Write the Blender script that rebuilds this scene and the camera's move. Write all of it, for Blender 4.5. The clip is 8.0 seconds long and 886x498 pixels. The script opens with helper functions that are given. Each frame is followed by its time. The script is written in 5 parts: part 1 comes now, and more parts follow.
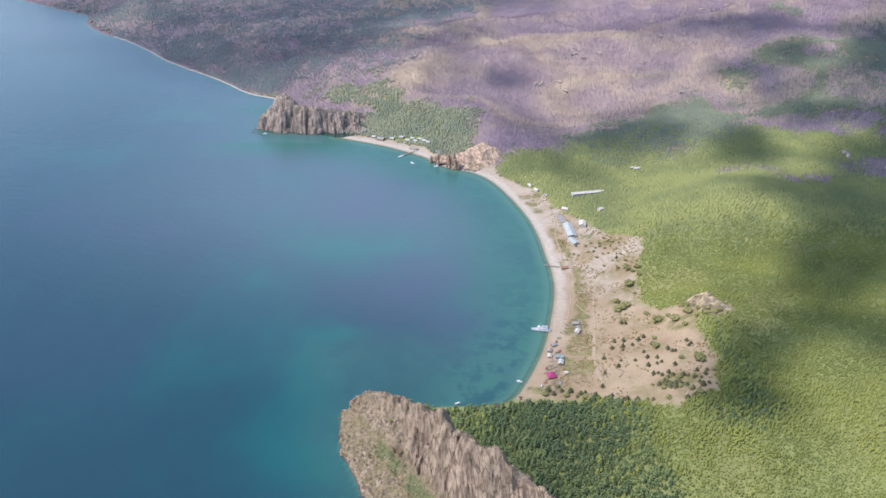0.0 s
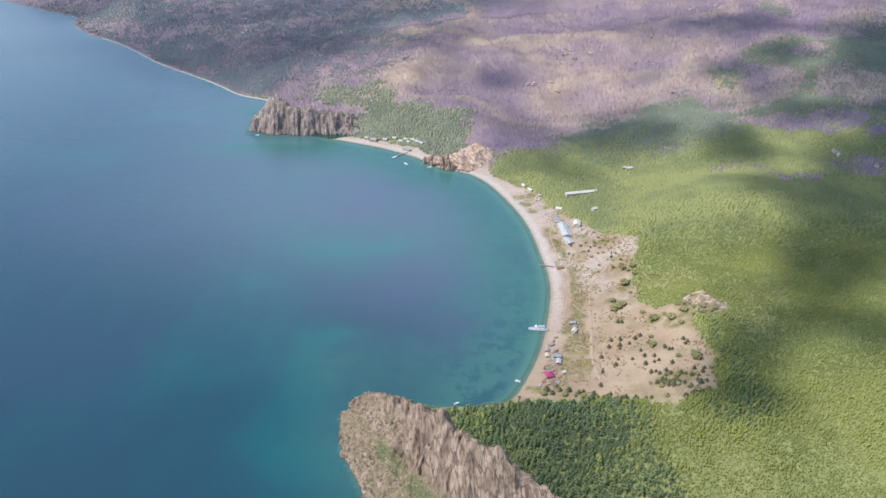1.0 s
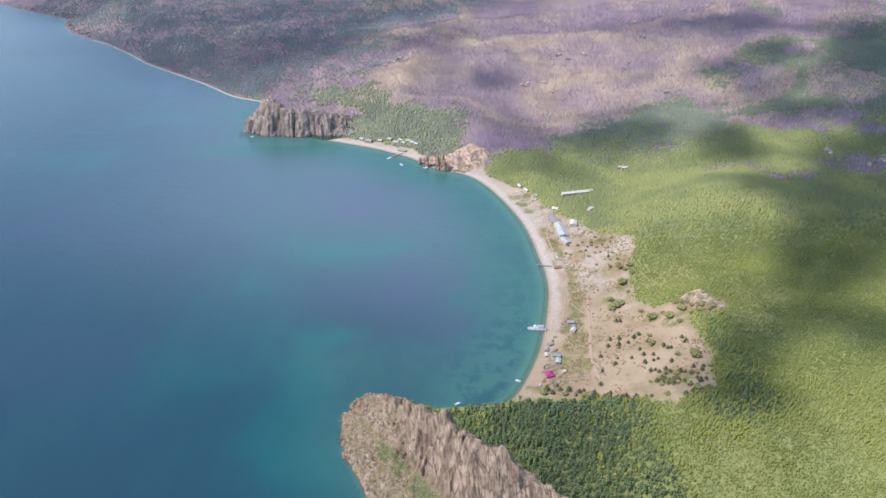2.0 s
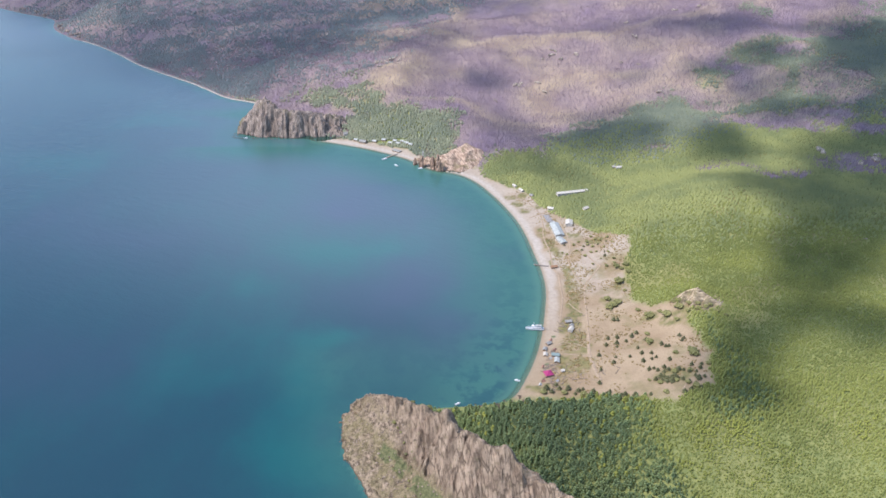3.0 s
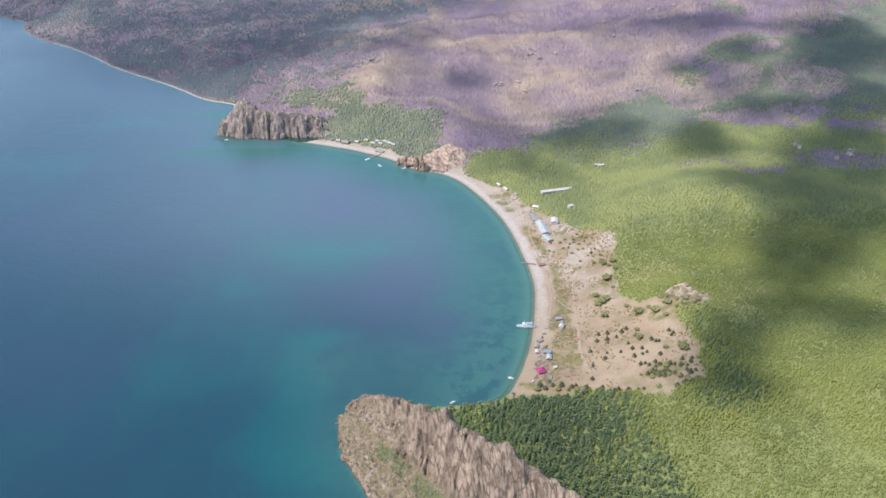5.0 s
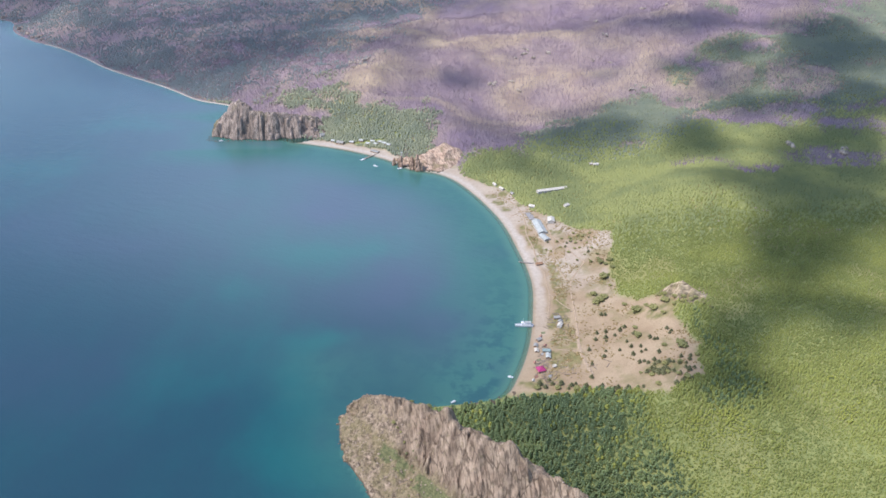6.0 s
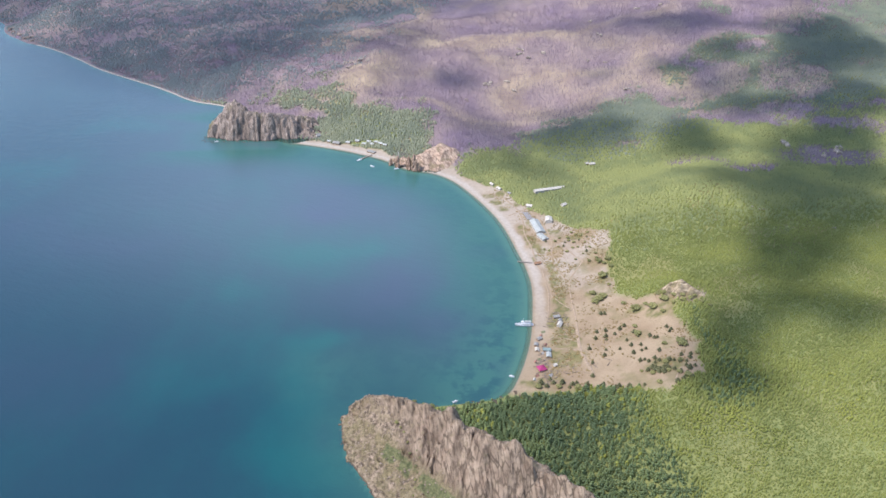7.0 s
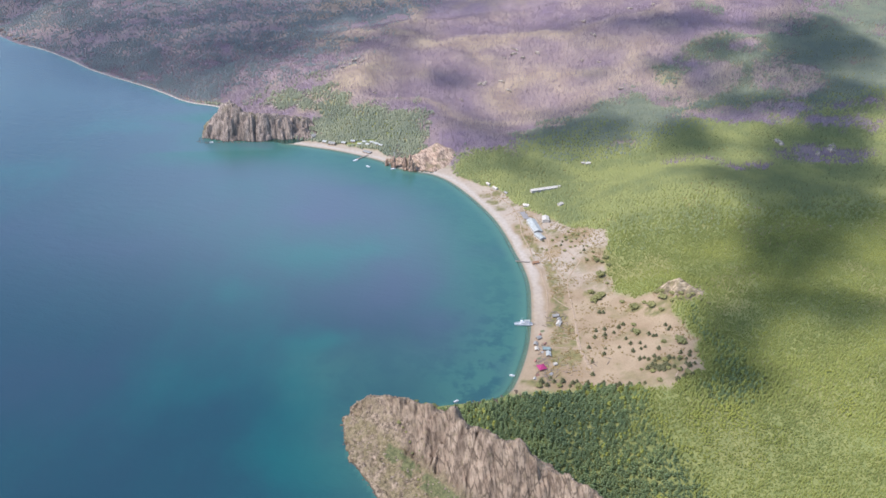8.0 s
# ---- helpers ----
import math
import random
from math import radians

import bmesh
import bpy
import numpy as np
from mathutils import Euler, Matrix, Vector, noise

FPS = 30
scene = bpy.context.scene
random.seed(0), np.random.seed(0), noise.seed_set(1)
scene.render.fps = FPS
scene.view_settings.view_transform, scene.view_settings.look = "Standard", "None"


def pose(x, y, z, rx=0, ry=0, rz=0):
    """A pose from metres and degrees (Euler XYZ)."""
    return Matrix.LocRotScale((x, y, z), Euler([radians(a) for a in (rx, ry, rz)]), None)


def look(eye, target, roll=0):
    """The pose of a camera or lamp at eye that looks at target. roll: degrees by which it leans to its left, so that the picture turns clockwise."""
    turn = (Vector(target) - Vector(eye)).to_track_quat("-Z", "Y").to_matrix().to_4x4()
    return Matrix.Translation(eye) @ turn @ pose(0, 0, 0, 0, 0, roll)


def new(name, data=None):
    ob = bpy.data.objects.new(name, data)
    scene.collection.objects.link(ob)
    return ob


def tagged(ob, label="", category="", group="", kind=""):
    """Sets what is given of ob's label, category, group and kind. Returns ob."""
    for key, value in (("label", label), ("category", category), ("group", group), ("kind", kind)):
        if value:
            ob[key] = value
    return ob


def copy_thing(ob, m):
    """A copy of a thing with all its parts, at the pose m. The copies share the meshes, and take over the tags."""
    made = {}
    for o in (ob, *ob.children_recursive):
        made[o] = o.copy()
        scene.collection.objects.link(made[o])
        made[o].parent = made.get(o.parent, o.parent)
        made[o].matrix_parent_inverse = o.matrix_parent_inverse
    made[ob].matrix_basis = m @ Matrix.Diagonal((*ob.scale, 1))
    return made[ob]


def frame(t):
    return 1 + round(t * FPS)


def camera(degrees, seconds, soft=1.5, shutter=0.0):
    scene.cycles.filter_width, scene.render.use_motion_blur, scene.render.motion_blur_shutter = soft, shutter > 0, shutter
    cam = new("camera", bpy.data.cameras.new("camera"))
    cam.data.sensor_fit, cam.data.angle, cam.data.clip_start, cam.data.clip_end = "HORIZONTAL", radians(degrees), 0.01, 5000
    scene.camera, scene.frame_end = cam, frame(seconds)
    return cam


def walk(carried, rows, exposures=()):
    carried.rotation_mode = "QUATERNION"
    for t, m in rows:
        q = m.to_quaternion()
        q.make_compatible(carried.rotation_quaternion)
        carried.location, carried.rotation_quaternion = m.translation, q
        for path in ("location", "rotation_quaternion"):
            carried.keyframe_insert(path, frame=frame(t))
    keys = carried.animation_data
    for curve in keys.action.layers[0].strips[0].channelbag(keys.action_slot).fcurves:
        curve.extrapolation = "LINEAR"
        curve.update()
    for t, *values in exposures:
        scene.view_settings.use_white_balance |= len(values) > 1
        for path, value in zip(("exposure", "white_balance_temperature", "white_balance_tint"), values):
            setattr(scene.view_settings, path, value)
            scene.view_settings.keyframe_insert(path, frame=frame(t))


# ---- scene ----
cam = camera(62.8, 8.0, 1.6)
PATH = [
    (0, (-1.568, 0.311, 511.057), (-1.568, 2.051, 510.071), 1.2),
    (0.5, (-6.295, -0.265, 511.614), (-6.28, 1.475, 510.628), 1.2),
    (1, (-11.217, -0.687, 511.37), (-11.186, 1.054, 510.386), 1.3),
    (1.5, (-15.878, -0.97, 511.575), (-15.834, 0.771, 510.592), 1.3),
    (3, (-29.927, -2.306, 512.399), (-29.844, -0.565, 511.418), 1.4),
    (3.5, (-34.775, -2.593, 512.164), (-34.675, -0.853, 511.183), 1.5),
    (4, (-39.484, -3.001, 512.614), (-39.367, -1.262, 511.634), 1.5),
    (4.5, (-44.522, -2.999, 512.511), (-44.385, -1.261, 511.531), 1.6),
    (6, (-58.747, -3.876, 513.536), (-58.568, -2.142, 512.556), 1.7),
    (6.5, (-64.148, -3.739, 513.435), (-63.957, -2.006, 512.455), 1.8),
    (7, (-68.666, -3.766, 513.129), (-68.464, -2.033, 512.15), 1.8),
    (7.5, (-73.233, -3.784, 513.432), (-73.02, -2.053, 512.453), 1.8),
    (8, (-78.248, -3.621, 513.203), (-78.022, -1.891, 512.225), 1.9),
]
walk(cam, [(t, look(eye, target, roll)) for t, eye, target, roll in PATH],
     exposures=[(0, 1.01, 5800, 16), (8, 1.01, 5800, 16)])

# ---- light ----
SUN_TO = Vector((-0.56, -0.16, 0.81)).normalized()
world = bpy.data.worlds.new("sky")
scene.world = world
world.use_nodes = True
sky = world.node_tree.nodes.new("ShaderNodeTexSky")
sky.sky_type, sky.sun_disc = "NISHITA", False
sky.sun_elevation, sky.sun_rotation = math.asin(SUN_TO.z), math.atan2(SUN_TO.x, SUN_TO.y)
sky.air_density, sky.dust_density = 1.3, 1.0
world.node_tree.links.new(sky.outputs[0], world.node_tree.nodes["Background"].inputs[0])
world.node_tree.nodes["Background"].inputs[1].default_value = 0.15

sun = new("sun", bpy.data.lights.new("sun", "SUN"))
sun.data.energy, sun.data.angle, sun.data.color = 3.2, radians(1.3), (1.0, 0.92, 0.81)
sun.matrix_world = look(SUN_TO * 3000, (0, 0, 0))


# ---- materials ----
def shader(name, roughness=0.9, metallic=0.0, specular=0.3):
    """A new material, its node tree and its principled node."""
    m = bpy.data.materials.new(name)
    m.use_nodes = True
    p = m.node_tree.nodes["Principled BSDF"]
    p.inputs["Roughness"].default_value, p.inputs["Metallic"].default_value = roughness, metallic
    p.inputs["Specular IOR Level"].default_value = specular
    return m, m.node_tree, p


def feed(tree, socket, value):
    """Links a socket to another, or sets it."""
    if isinstance(value, bpy.types.NodeSocket):
        tree.links.new(value, socket)
    elif isinstance(value, tuple) and len(value) == 3 and socket.type == "RGBA":
        socket.default_value = (*value, 1)
    else:
        socket.default_value = value


def mix(tree, factor, a, b):
    n = tree.nodes.new("ShaderNodeMix")
    n.data_type = "RGBA"
    feed(tree, n.inputs[0], factor), feed(tree, n.inputs[6], a), feed(tree, n.inputs[7], b)
    return n.outputs[2]


def maths(tree, kind, a, b=0.0):
    n = tree.nodes.new("ShaderNodeMath")
    n.operation, n.use_clamp = kind, kind in ("MULTIPLY_ADD",)
    feed(tree, n.inputs[0], a), feed(tree, n.inputs[1], b)
    return n.outputs[0]


def span(tree, value, low, high, a=0.0, b=1.0):
    """The value from low to high, eased to a to b."""
    n = tree.nodes.new("ShaderNodeMapRange")
    n.interpolation_type = "SMOOTHSTEP"
    for socket, v in zip(n.inputs, (value, low, high, a, b)):
        feed(tree, socket, v)
    return n.outputs[0]


def where(tree, stretch=(1, 1, 1), turn=0.0):
    """The place in metres, turned about the upright by some degrees and stretched."""
    n = tree.nodes.new("ShaderNodeNewGeometry")
    r = tree.nodes.new("ShaderNodeVectorRotate")
    r.rotation_type = "Z_AXIS"
    r.inputs["Angle"].default_value = radians(turn)
    tree.links.new(n.outputs["Position"], r.inputs["Vector"])
    s = tree.nodes.new("ShaderNodeVectorMath")
    s.operation = "MULTIPLY"
    tree.links.new(r.outputs[0], s.inputs[0])
    s.inputs[1].default_value = stretch
    return s.outputs[0]


def grain(tree, metres, detail=4.0, stretch=(1, 1, 1), rough=0.55, turn=0.0):
    """Noise with lumps of that size."""
    n = tree.nodes.new("ShaderNodeTexNoise")
    tree.links.new(where(tree, stretch, turn), n.inputs["Vector"])
    n.inputs["Scale"].default_value, n.inputs["Detail"].default_value = 1.0 / metres, detail
    n.inputs["Roughness"].default_value = rough
    return n.outputs[0]


def cells(tree, metres, stretch=(1, 1, 1), feature="F1", turn=0.0):
    n = tree.nodes.new("ShaderNodeTexVoronoi")
    n.feature = feature
    tree.links.new(where(tree, stretch, turn), n.inputs["Vector"])
    n.inputs["Scale"].default_value = 1.0 / metres
    return n.outputs[0]


def attribute(tree, name):
    n = tree.nodes.new("ShaderNodeAttribute")
    n.attribute_name = name
    return n.outputs["Fac"]


def bump(tree, p, height, depth):
    n = tree.nodes.new("ShaderNodeBump")
    n.inputs["Strength"].default_value, n.inputs["Distance"].default_value = 1.0, depth
    tree.links.new(height, n.inputs["Height"])
    tree.links.new(n.outputs[0], p.inputs["Normal"])


def plain(name, colour, roughness=0.7, metres=2.0, amount=0.25, metallic=0.0, relief=0.0):
    """Paint, wood, metal or cloth: a colour with worn and dirty patches of that size."""
    m, tree, p = shader(name, roughness, metallic)
    dark = tuple(c * (1 - amount) for c in colour)
    light = tuple(min(1.0, c * (1 + amount * 0.5)) for c in colour)
    tone = mix(tree, span(tree, grain(tree, metres, 6), 0.3, 0.7), dark, light)
    feed(tree, p.inputs["Base Color"], tone)
    if relief:
        bump(tree, p, grain(tree, metres * 0.2, 4), relief)
    return m


def foliage(name, dark, light, gloss=0.15, through_light=0.3):
    """Needles or leaves: the tone goes from tree to tree and from clump to clump."""
    m, tree, p = shader(name, 0.75, 0, gloss)
    n = tree.nodes.new("ShaderNodeNewGeometry")
    clump = n.outputs["Random Per Island"]
    stand = span(tree, grain(tree, 70, 3), 0.35, 0.65)
    tone = mix(tree, maths(tree, "ADD", maths(tree, "MULTIPLY", clump, 0.22), maths(tree, "MULTIPLY", stand, 0.78)), dark, light)
    feed(tree, p.inputs["Base Color"], tone)
    thin = tree.nodes.new("ShaderNodeBsdfTranslucent")
    feed(tree, thin.inputs[0], tone)
    both = tree.nodes.new("ShaderNodeMixShader")
    both.inputs[0].default_value = through_light
    tree.links.new(p.outputs[0], both.inputs[1])
    tree.links.new(thin.outputs[0], both.inputs[2])
    tree.links.new(both.outputs[0], tree.nodes["Material Output"].inputs["Surface"])
    return m


def make_ground():
    m, tree, p = shader("ground", 0.95, 0, 0.1)
    floor = mix(tree, span(tree, grain(tree, 5, 7), 0.35, 0.65), (0.122, 0.140, 0.048), (0.180, 0.186, 0.064))
    floor = mix(tree, maths(tree, "MULTIPLY", attribute(tree, "dry"), 0.7), floor, mix(tree, span(tree, grain(tree, 7, 5), 0.4, 0.6), (0.152, 0.146, 0.054), (0.196, 0.174, 0.068)))
    # Pale ridge and purplish hollow tones partly stand for sun and cloud shade.
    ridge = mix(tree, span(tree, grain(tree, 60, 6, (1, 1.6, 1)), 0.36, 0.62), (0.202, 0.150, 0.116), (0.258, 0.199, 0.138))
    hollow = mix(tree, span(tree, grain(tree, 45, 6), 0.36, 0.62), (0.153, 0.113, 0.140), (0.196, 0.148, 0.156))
    burnt = mix(tree, attribute(tree, "ash_shade"), ridge, hollow)
    burnt = mix(tree, span(tree, grain(tree, 7, 6), 0.54, 0.78, 0.0, 0.55), burnt, (0.225, 0.178, 0.138))
    burnt = mix(tree, span(tree, grain(tree, 4, 5), 0.54, 0.72), burnt, (0.150, 0.116, 0.130))
    grass = mix(tree, span(tree, grain(tree, 6, 6), 0.35, 0.65), (0.098, 0.094, 0.038), (0.165, 0.140, 0.060))
    sand = mix(tree, span(tree, grain(tree, 40, 7), 0.3, 0.7), (0.196, 0.139, 0.084), (0.264, 0.200, 0.126))
    sand = mix(tree, span(tree, grain(tree, 1.5, 6), 0.52, 0.68, 0.0, 0.5), sand, (0.160, 0.118, 0.070))
    sand = mix(tree, span(tree, grain(tree, 3.0, 5), 0.56, 0.74), sand, (0.189, 0.140, 0.087))
    shingle = mix(tree, span(tree, grain(tree, 5, 6), 0.3, 0.7), (0.288, 0.245, 0.195), (0.342, 0.298, 0.244))
    wet = (0.210, 0.164, 0.119)
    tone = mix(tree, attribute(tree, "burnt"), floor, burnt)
    tone = mix(tree, attribute(tree, "sand"), tone, sand)
    tone = mix(tree, attribute(tree, "shingle"), tone, shingle)
    tone = mix(tree, attribute(tree, "grass"), tone, grass)
    tone = mix(tree, attribute(tree, "wet"), tone, wet)
    feed(tree, p.inputs["Base Color"], tone)
    bump(tree, p, grain(tree, 2.5, 6), 0.6)
    return m


def make_rock(name, dark, light, lichen, block=4.0, crack=0.0, turn=0.0, sloped=False):
    m, tree, p = shader(name, 0.95, 0, 0.15)
    tone = mix(tree, span(tree, grain(tree, 14, 8), 0.34, 0.66), dark, light)
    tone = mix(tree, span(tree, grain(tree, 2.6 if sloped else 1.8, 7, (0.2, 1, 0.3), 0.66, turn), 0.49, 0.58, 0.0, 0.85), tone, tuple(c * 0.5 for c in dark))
    if sloped:
        slope = mix(tree, span(tree, grain(tree, 3.4, 7, rough=0.68), 0.42, 0.60), tuple(c * 0.30 for c in dark), tuple(c * 0.80 for c in light))
        slope = mix(tree, span(tree, grain(tree, 9, 6), 0.40, 0.62, 0.0, 0.7), slope, lichen)
        tone = mix(tree, attribute(tree, "face"), slope, tone)
    tone = mix(tree, span(tree, grain(tree, 5, 6), 0.56, 0.72), tone, lichen)
    tone = mix(tree, span(tree, grain(tree, 2.8, 5, (0.3, 1, 0.3), 0.55, turn), 0.56, 0.70, 0.0, 0.3 if sloped else 1.0), tone, tuple(min(0.8, c * 1.3) for c in light))
    grass = mix(tree, span(tree, grain(tree, 1.5, 6), 0.38, 0.62), (0.078, 0.068, 0.030), (0.172, 0.142, 0.066))
    green = mix(tree, span(tree, grain(tree, 2.0, 5), 0.35, 0.65), (0.052, 0.064, 0.026), (0.112, 0.112, 0.048))
    grass = mix(tree, span(tree, attribute(tree, "grass"), 0.55, 0.85), grass, green)
    tone = mix(tree, attribute(tree, "grass"), tone, grass)
    # Cut-in clefts are darkened in the colour too, adding to their shade.
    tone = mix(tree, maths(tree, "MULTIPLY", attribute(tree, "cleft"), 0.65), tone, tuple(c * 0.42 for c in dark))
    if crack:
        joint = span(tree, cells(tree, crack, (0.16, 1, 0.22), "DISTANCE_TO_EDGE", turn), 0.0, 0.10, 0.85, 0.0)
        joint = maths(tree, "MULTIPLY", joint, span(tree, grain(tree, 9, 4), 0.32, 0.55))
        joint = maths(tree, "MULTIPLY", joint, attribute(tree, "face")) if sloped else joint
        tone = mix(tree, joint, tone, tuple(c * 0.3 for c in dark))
    height = tree.nodes.new("ShaderNodeSeparateXYZ")
    tree.links.new(where(tree), height.inputs[0])
    tone = mix(tree, span(tree, height.outputs[2], 0.3, 1.6, 0.8, 0.0), tone, tuple(c * 0.25 for c in dark))
    feed(tree, p.inputs["Base Color"], tone)
    bump(tree, p, grain(tree, block * 0.3, 7, (0.35, 1, 0.4), 0.55, turn), 1.5)
    return m


def make_water():
    m, tree, p = shader("water", 0.24, 0, 0.38)
    p.inputs["IOR"].default_value = 1.33
    off, away = attribute(tree, "offshore"), attribute(tree, "distance")
    drift = maths(tree, "ADD", maths(tree, "MULTIPLY", grain(tree, 95, 7, (1, 0.6, 1), 0.62), 1.25), maths(tree, "SUBTRACT", attribute(tree, "teal"), 0.15))
    mauve_drift = maths(tree, "ADD", maths(tree, "MULTIPLY", grain(tree, 90, 6, (0.8, 0.5, 1)), 0.9), attribute(tree, "mauve"))
    green, blue = span(tree, drift, 0.35, 1.6), span(tree, mauve_drift, 0.40, 1.65)
    # Far water tones are paler: sky reflection and haze put into the colour.
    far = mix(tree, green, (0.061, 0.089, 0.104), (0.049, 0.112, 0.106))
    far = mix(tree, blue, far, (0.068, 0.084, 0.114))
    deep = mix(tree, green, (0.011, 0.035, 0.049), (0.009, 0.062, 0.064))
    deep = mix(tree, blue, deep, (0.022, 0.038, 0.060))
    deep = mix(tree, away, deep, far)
    weed = maths(tree, "ADD", grain(tree, 22, 7, rough=0.65), maths(tree, "MULTIPLY", grain(tree, 70, 3), 0.5))
    weed = maths(tree, "MULTIPLY", span(tree, weed, 0.70, 0.84), span(tree, off, 40, 115, 1.0, 0.25))
    weed = maths(tree, "MULTIPLY", weed, span(tree, away, 0.0, 1.0, 1.0, 0.25))
    shelf = mix(tree, weed, (0.034, 0.094, 0.078), (0.0215, 0.064, 0.067))
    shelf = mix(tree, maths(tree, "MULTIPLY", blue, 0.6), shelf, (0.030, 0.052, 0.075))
    near = (0.056, 0.122, 0.090)
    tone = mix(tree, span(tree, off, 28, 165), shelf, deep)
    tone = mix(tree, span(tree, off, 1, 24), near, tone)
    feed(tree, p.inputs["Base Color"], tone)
    swell = maths(tree, "ADD", grain(tree, 2.6, 5, (0.6, 1, 1), 0.6, 25), maths(tree, "MULTIPLY", grain(tree, 11, 3, (0.4, 1, 1), 0.55, 25), 1.5))
    bump(tree, p, swell, 0.3)
    clear = tree.nodes.new("ShaderNodeBsdfTransparent")
    clear.inputs[0].default_value = (0.75, 0.92, 0.90, 1)
    both = tree.nodes.new("ShaderNodeMixShader")
    tree.links.new(span(tree, off, 0.3, 9, 0.3, 1.0), both.inputs[0])
    tree.links.new(clear.outputs[0], both.inputs[1])
    tree.links.new(p.outputs[0], both.inputs[2])
    tree.links.new(both.outputs[0], tree.nodes["Material Output"].inputs["Surface"])
    return m


def make_cloud():
    m, tree, p = shader("cloud", 1.0, 0, 0.0)
    p.inputs["Base Color"].default_value = (0.85, 0.86, 0.88, 1)
    clear = tree.nodes.new("ShaderNodeBsdfTransparent")
    both = tree.nodes.new("ShaderNodeMixShader")
    tree.links.new(attribute(tree, "dense"), both.inputs[0])
    tree.links.new(clear.outputs[0], both.inputs[1])
    tree.links.new(p.outputs[0], both.inputs[2])
    tree.links.new(both.outputs[0], tree.nodes["Material Output"].inputs["Surface"])
    return m


GROUND, WATER, CLOUD = make_ground(), make_water(), make_cloud()
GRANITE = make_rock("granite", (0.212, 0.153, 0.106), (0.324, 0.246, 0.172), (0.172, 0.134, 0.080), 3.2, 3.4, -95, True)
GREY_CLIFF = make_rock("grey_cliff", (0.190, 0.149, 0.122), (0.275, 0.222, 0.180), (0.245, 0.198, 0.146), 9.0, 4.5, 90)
PALE_BOULDER = make_rock("pale_boulder", (0.265, 0.220, 0.170), (0.370, 0.318, 0.250), (0.30, 0.255, 0.19), 4.0)
RED_ROCK = make_rock("red_rock", (0.300, 0.205, 0.142), (0.400, 0.300, 0.216), (0.42, 0.325, 0.232), 6.0, 4.0, 60)
STACK_ROCK = make_rock("stack_rock", (0.215, 0.140, 0.100), (0.310, 0.215, 0.155), (0.30, 0.22, 0.15), 5.0)
PALE_ROCK = make_rock("pale_rock", (0.270, 0.208, 0.130), (0.368, 0.292, 0.190), (0.26, 0.215, 0.115), 5.0, 4.0)
PINE = foliage("pine_needles", (0.188, 0.213, 0.066), (0.280, 0.298, 0.082), 0.15, 0.45)
# Upper and hill needles are greyed and blued to imitate haze.
UPPER_PINE = foliage("haze_greyed_needles", (0.202, 0.230, 0.102), (0.312, 0.326, 0.124), 0.1, 0.45)
HILL_PINE = foliage("hazed_hill_needles", (0.168, 0.196, 0.148), (0.238, 0.258, 0.176), 0.1, 0.42)
GROVE_PINE = foliage("blue_green_pine_needles", (0.215, 0.282, 0.150), (0.335, 0.396, 0.178), 0.15, 0.62)
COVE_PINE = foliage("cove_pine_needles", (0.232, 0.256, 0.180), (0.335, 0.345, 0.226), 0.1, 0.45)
DARK_PINE = foliage("shrub_leaves", (0.098, 0.102, 0.050), (0.150, 0.148, 0.070))
BIRCH = foliage("birch_leaves", (0.222, 0.244, 0.062), (0.335, 0.345, 0.078), 0.15, 0.42)
SNAG = foliage("charred_wood", (0.156, 0.121, 0.142), (0.215, 0.168, 0.171), 0.05, 0.0)
# Palest, bluest needles: the far haze is in the colour.
DISTANT_PINE = foliage("hazed_distant_needles", (0.180, 0.210, 0.205), (0.230, 0.255, 0.240), 0.1, 0.45)
BARK = plain("bark", (0.20, 0.13, 0.09), 0.9, 0.6, 0.4)
OLIVE = foliage("olive_shrub_leaves", (0.160, 0.158, 0.062), (0.235, 0.220, 0.084))


# ---- lie of the land ----
def vnoise(x, y, seed=0):
    """Smooth value noise from 0 to 1 on a unit grid."""
    xi, yi = np.floor(x).astype(np.int64), np.floor(y).astype(np.int64)
    fx, fy = x - xi, y - yi
    fx, fy = fx * fx * (3 - 2 * fx), fy * fy * (3 - 2 * fy)

    def lattice(a, b):
        h = (a * 374761393 + b * 668265263 + seed * 974634777) & 0x7FFFFFFF
        h = ((h ^ (h >> 13)) * 1274126177) & 0x7FFFFFFF
        return ((h ^ (h >> 16)) & 0xFFFF) / 65535.0

    low = lattice(xi, yi) * (1 - fx) + lattice(xi + 1, yi) * fx
    high = lattice(xi, yi + 1) * (1 - fx) + lattice(xi + 1, yi + 1) * fx
    return low * (1 - fy) + high * fy


def fbm(x, y, scale, octaves=4, seed=0):
    """Several octaves of noise, about -1 to 1, with the largest lumps scale metres wide."""
    total, amount, size = 0.0, 0.5, 1.0 / scale
    for k in range(octaves):
        total = total + amount * (2 * vnoise(x * size + 17.3 * k, y * size - 9.1 * k, seed + k) - 1)
        amount, size = amount * 0.5, size * 2.03
    return total


def smooth(a, b, v):
    t = np.clip((v - a) / (b - a), 0, 1)
    return t * t * (3 - 2 * t)


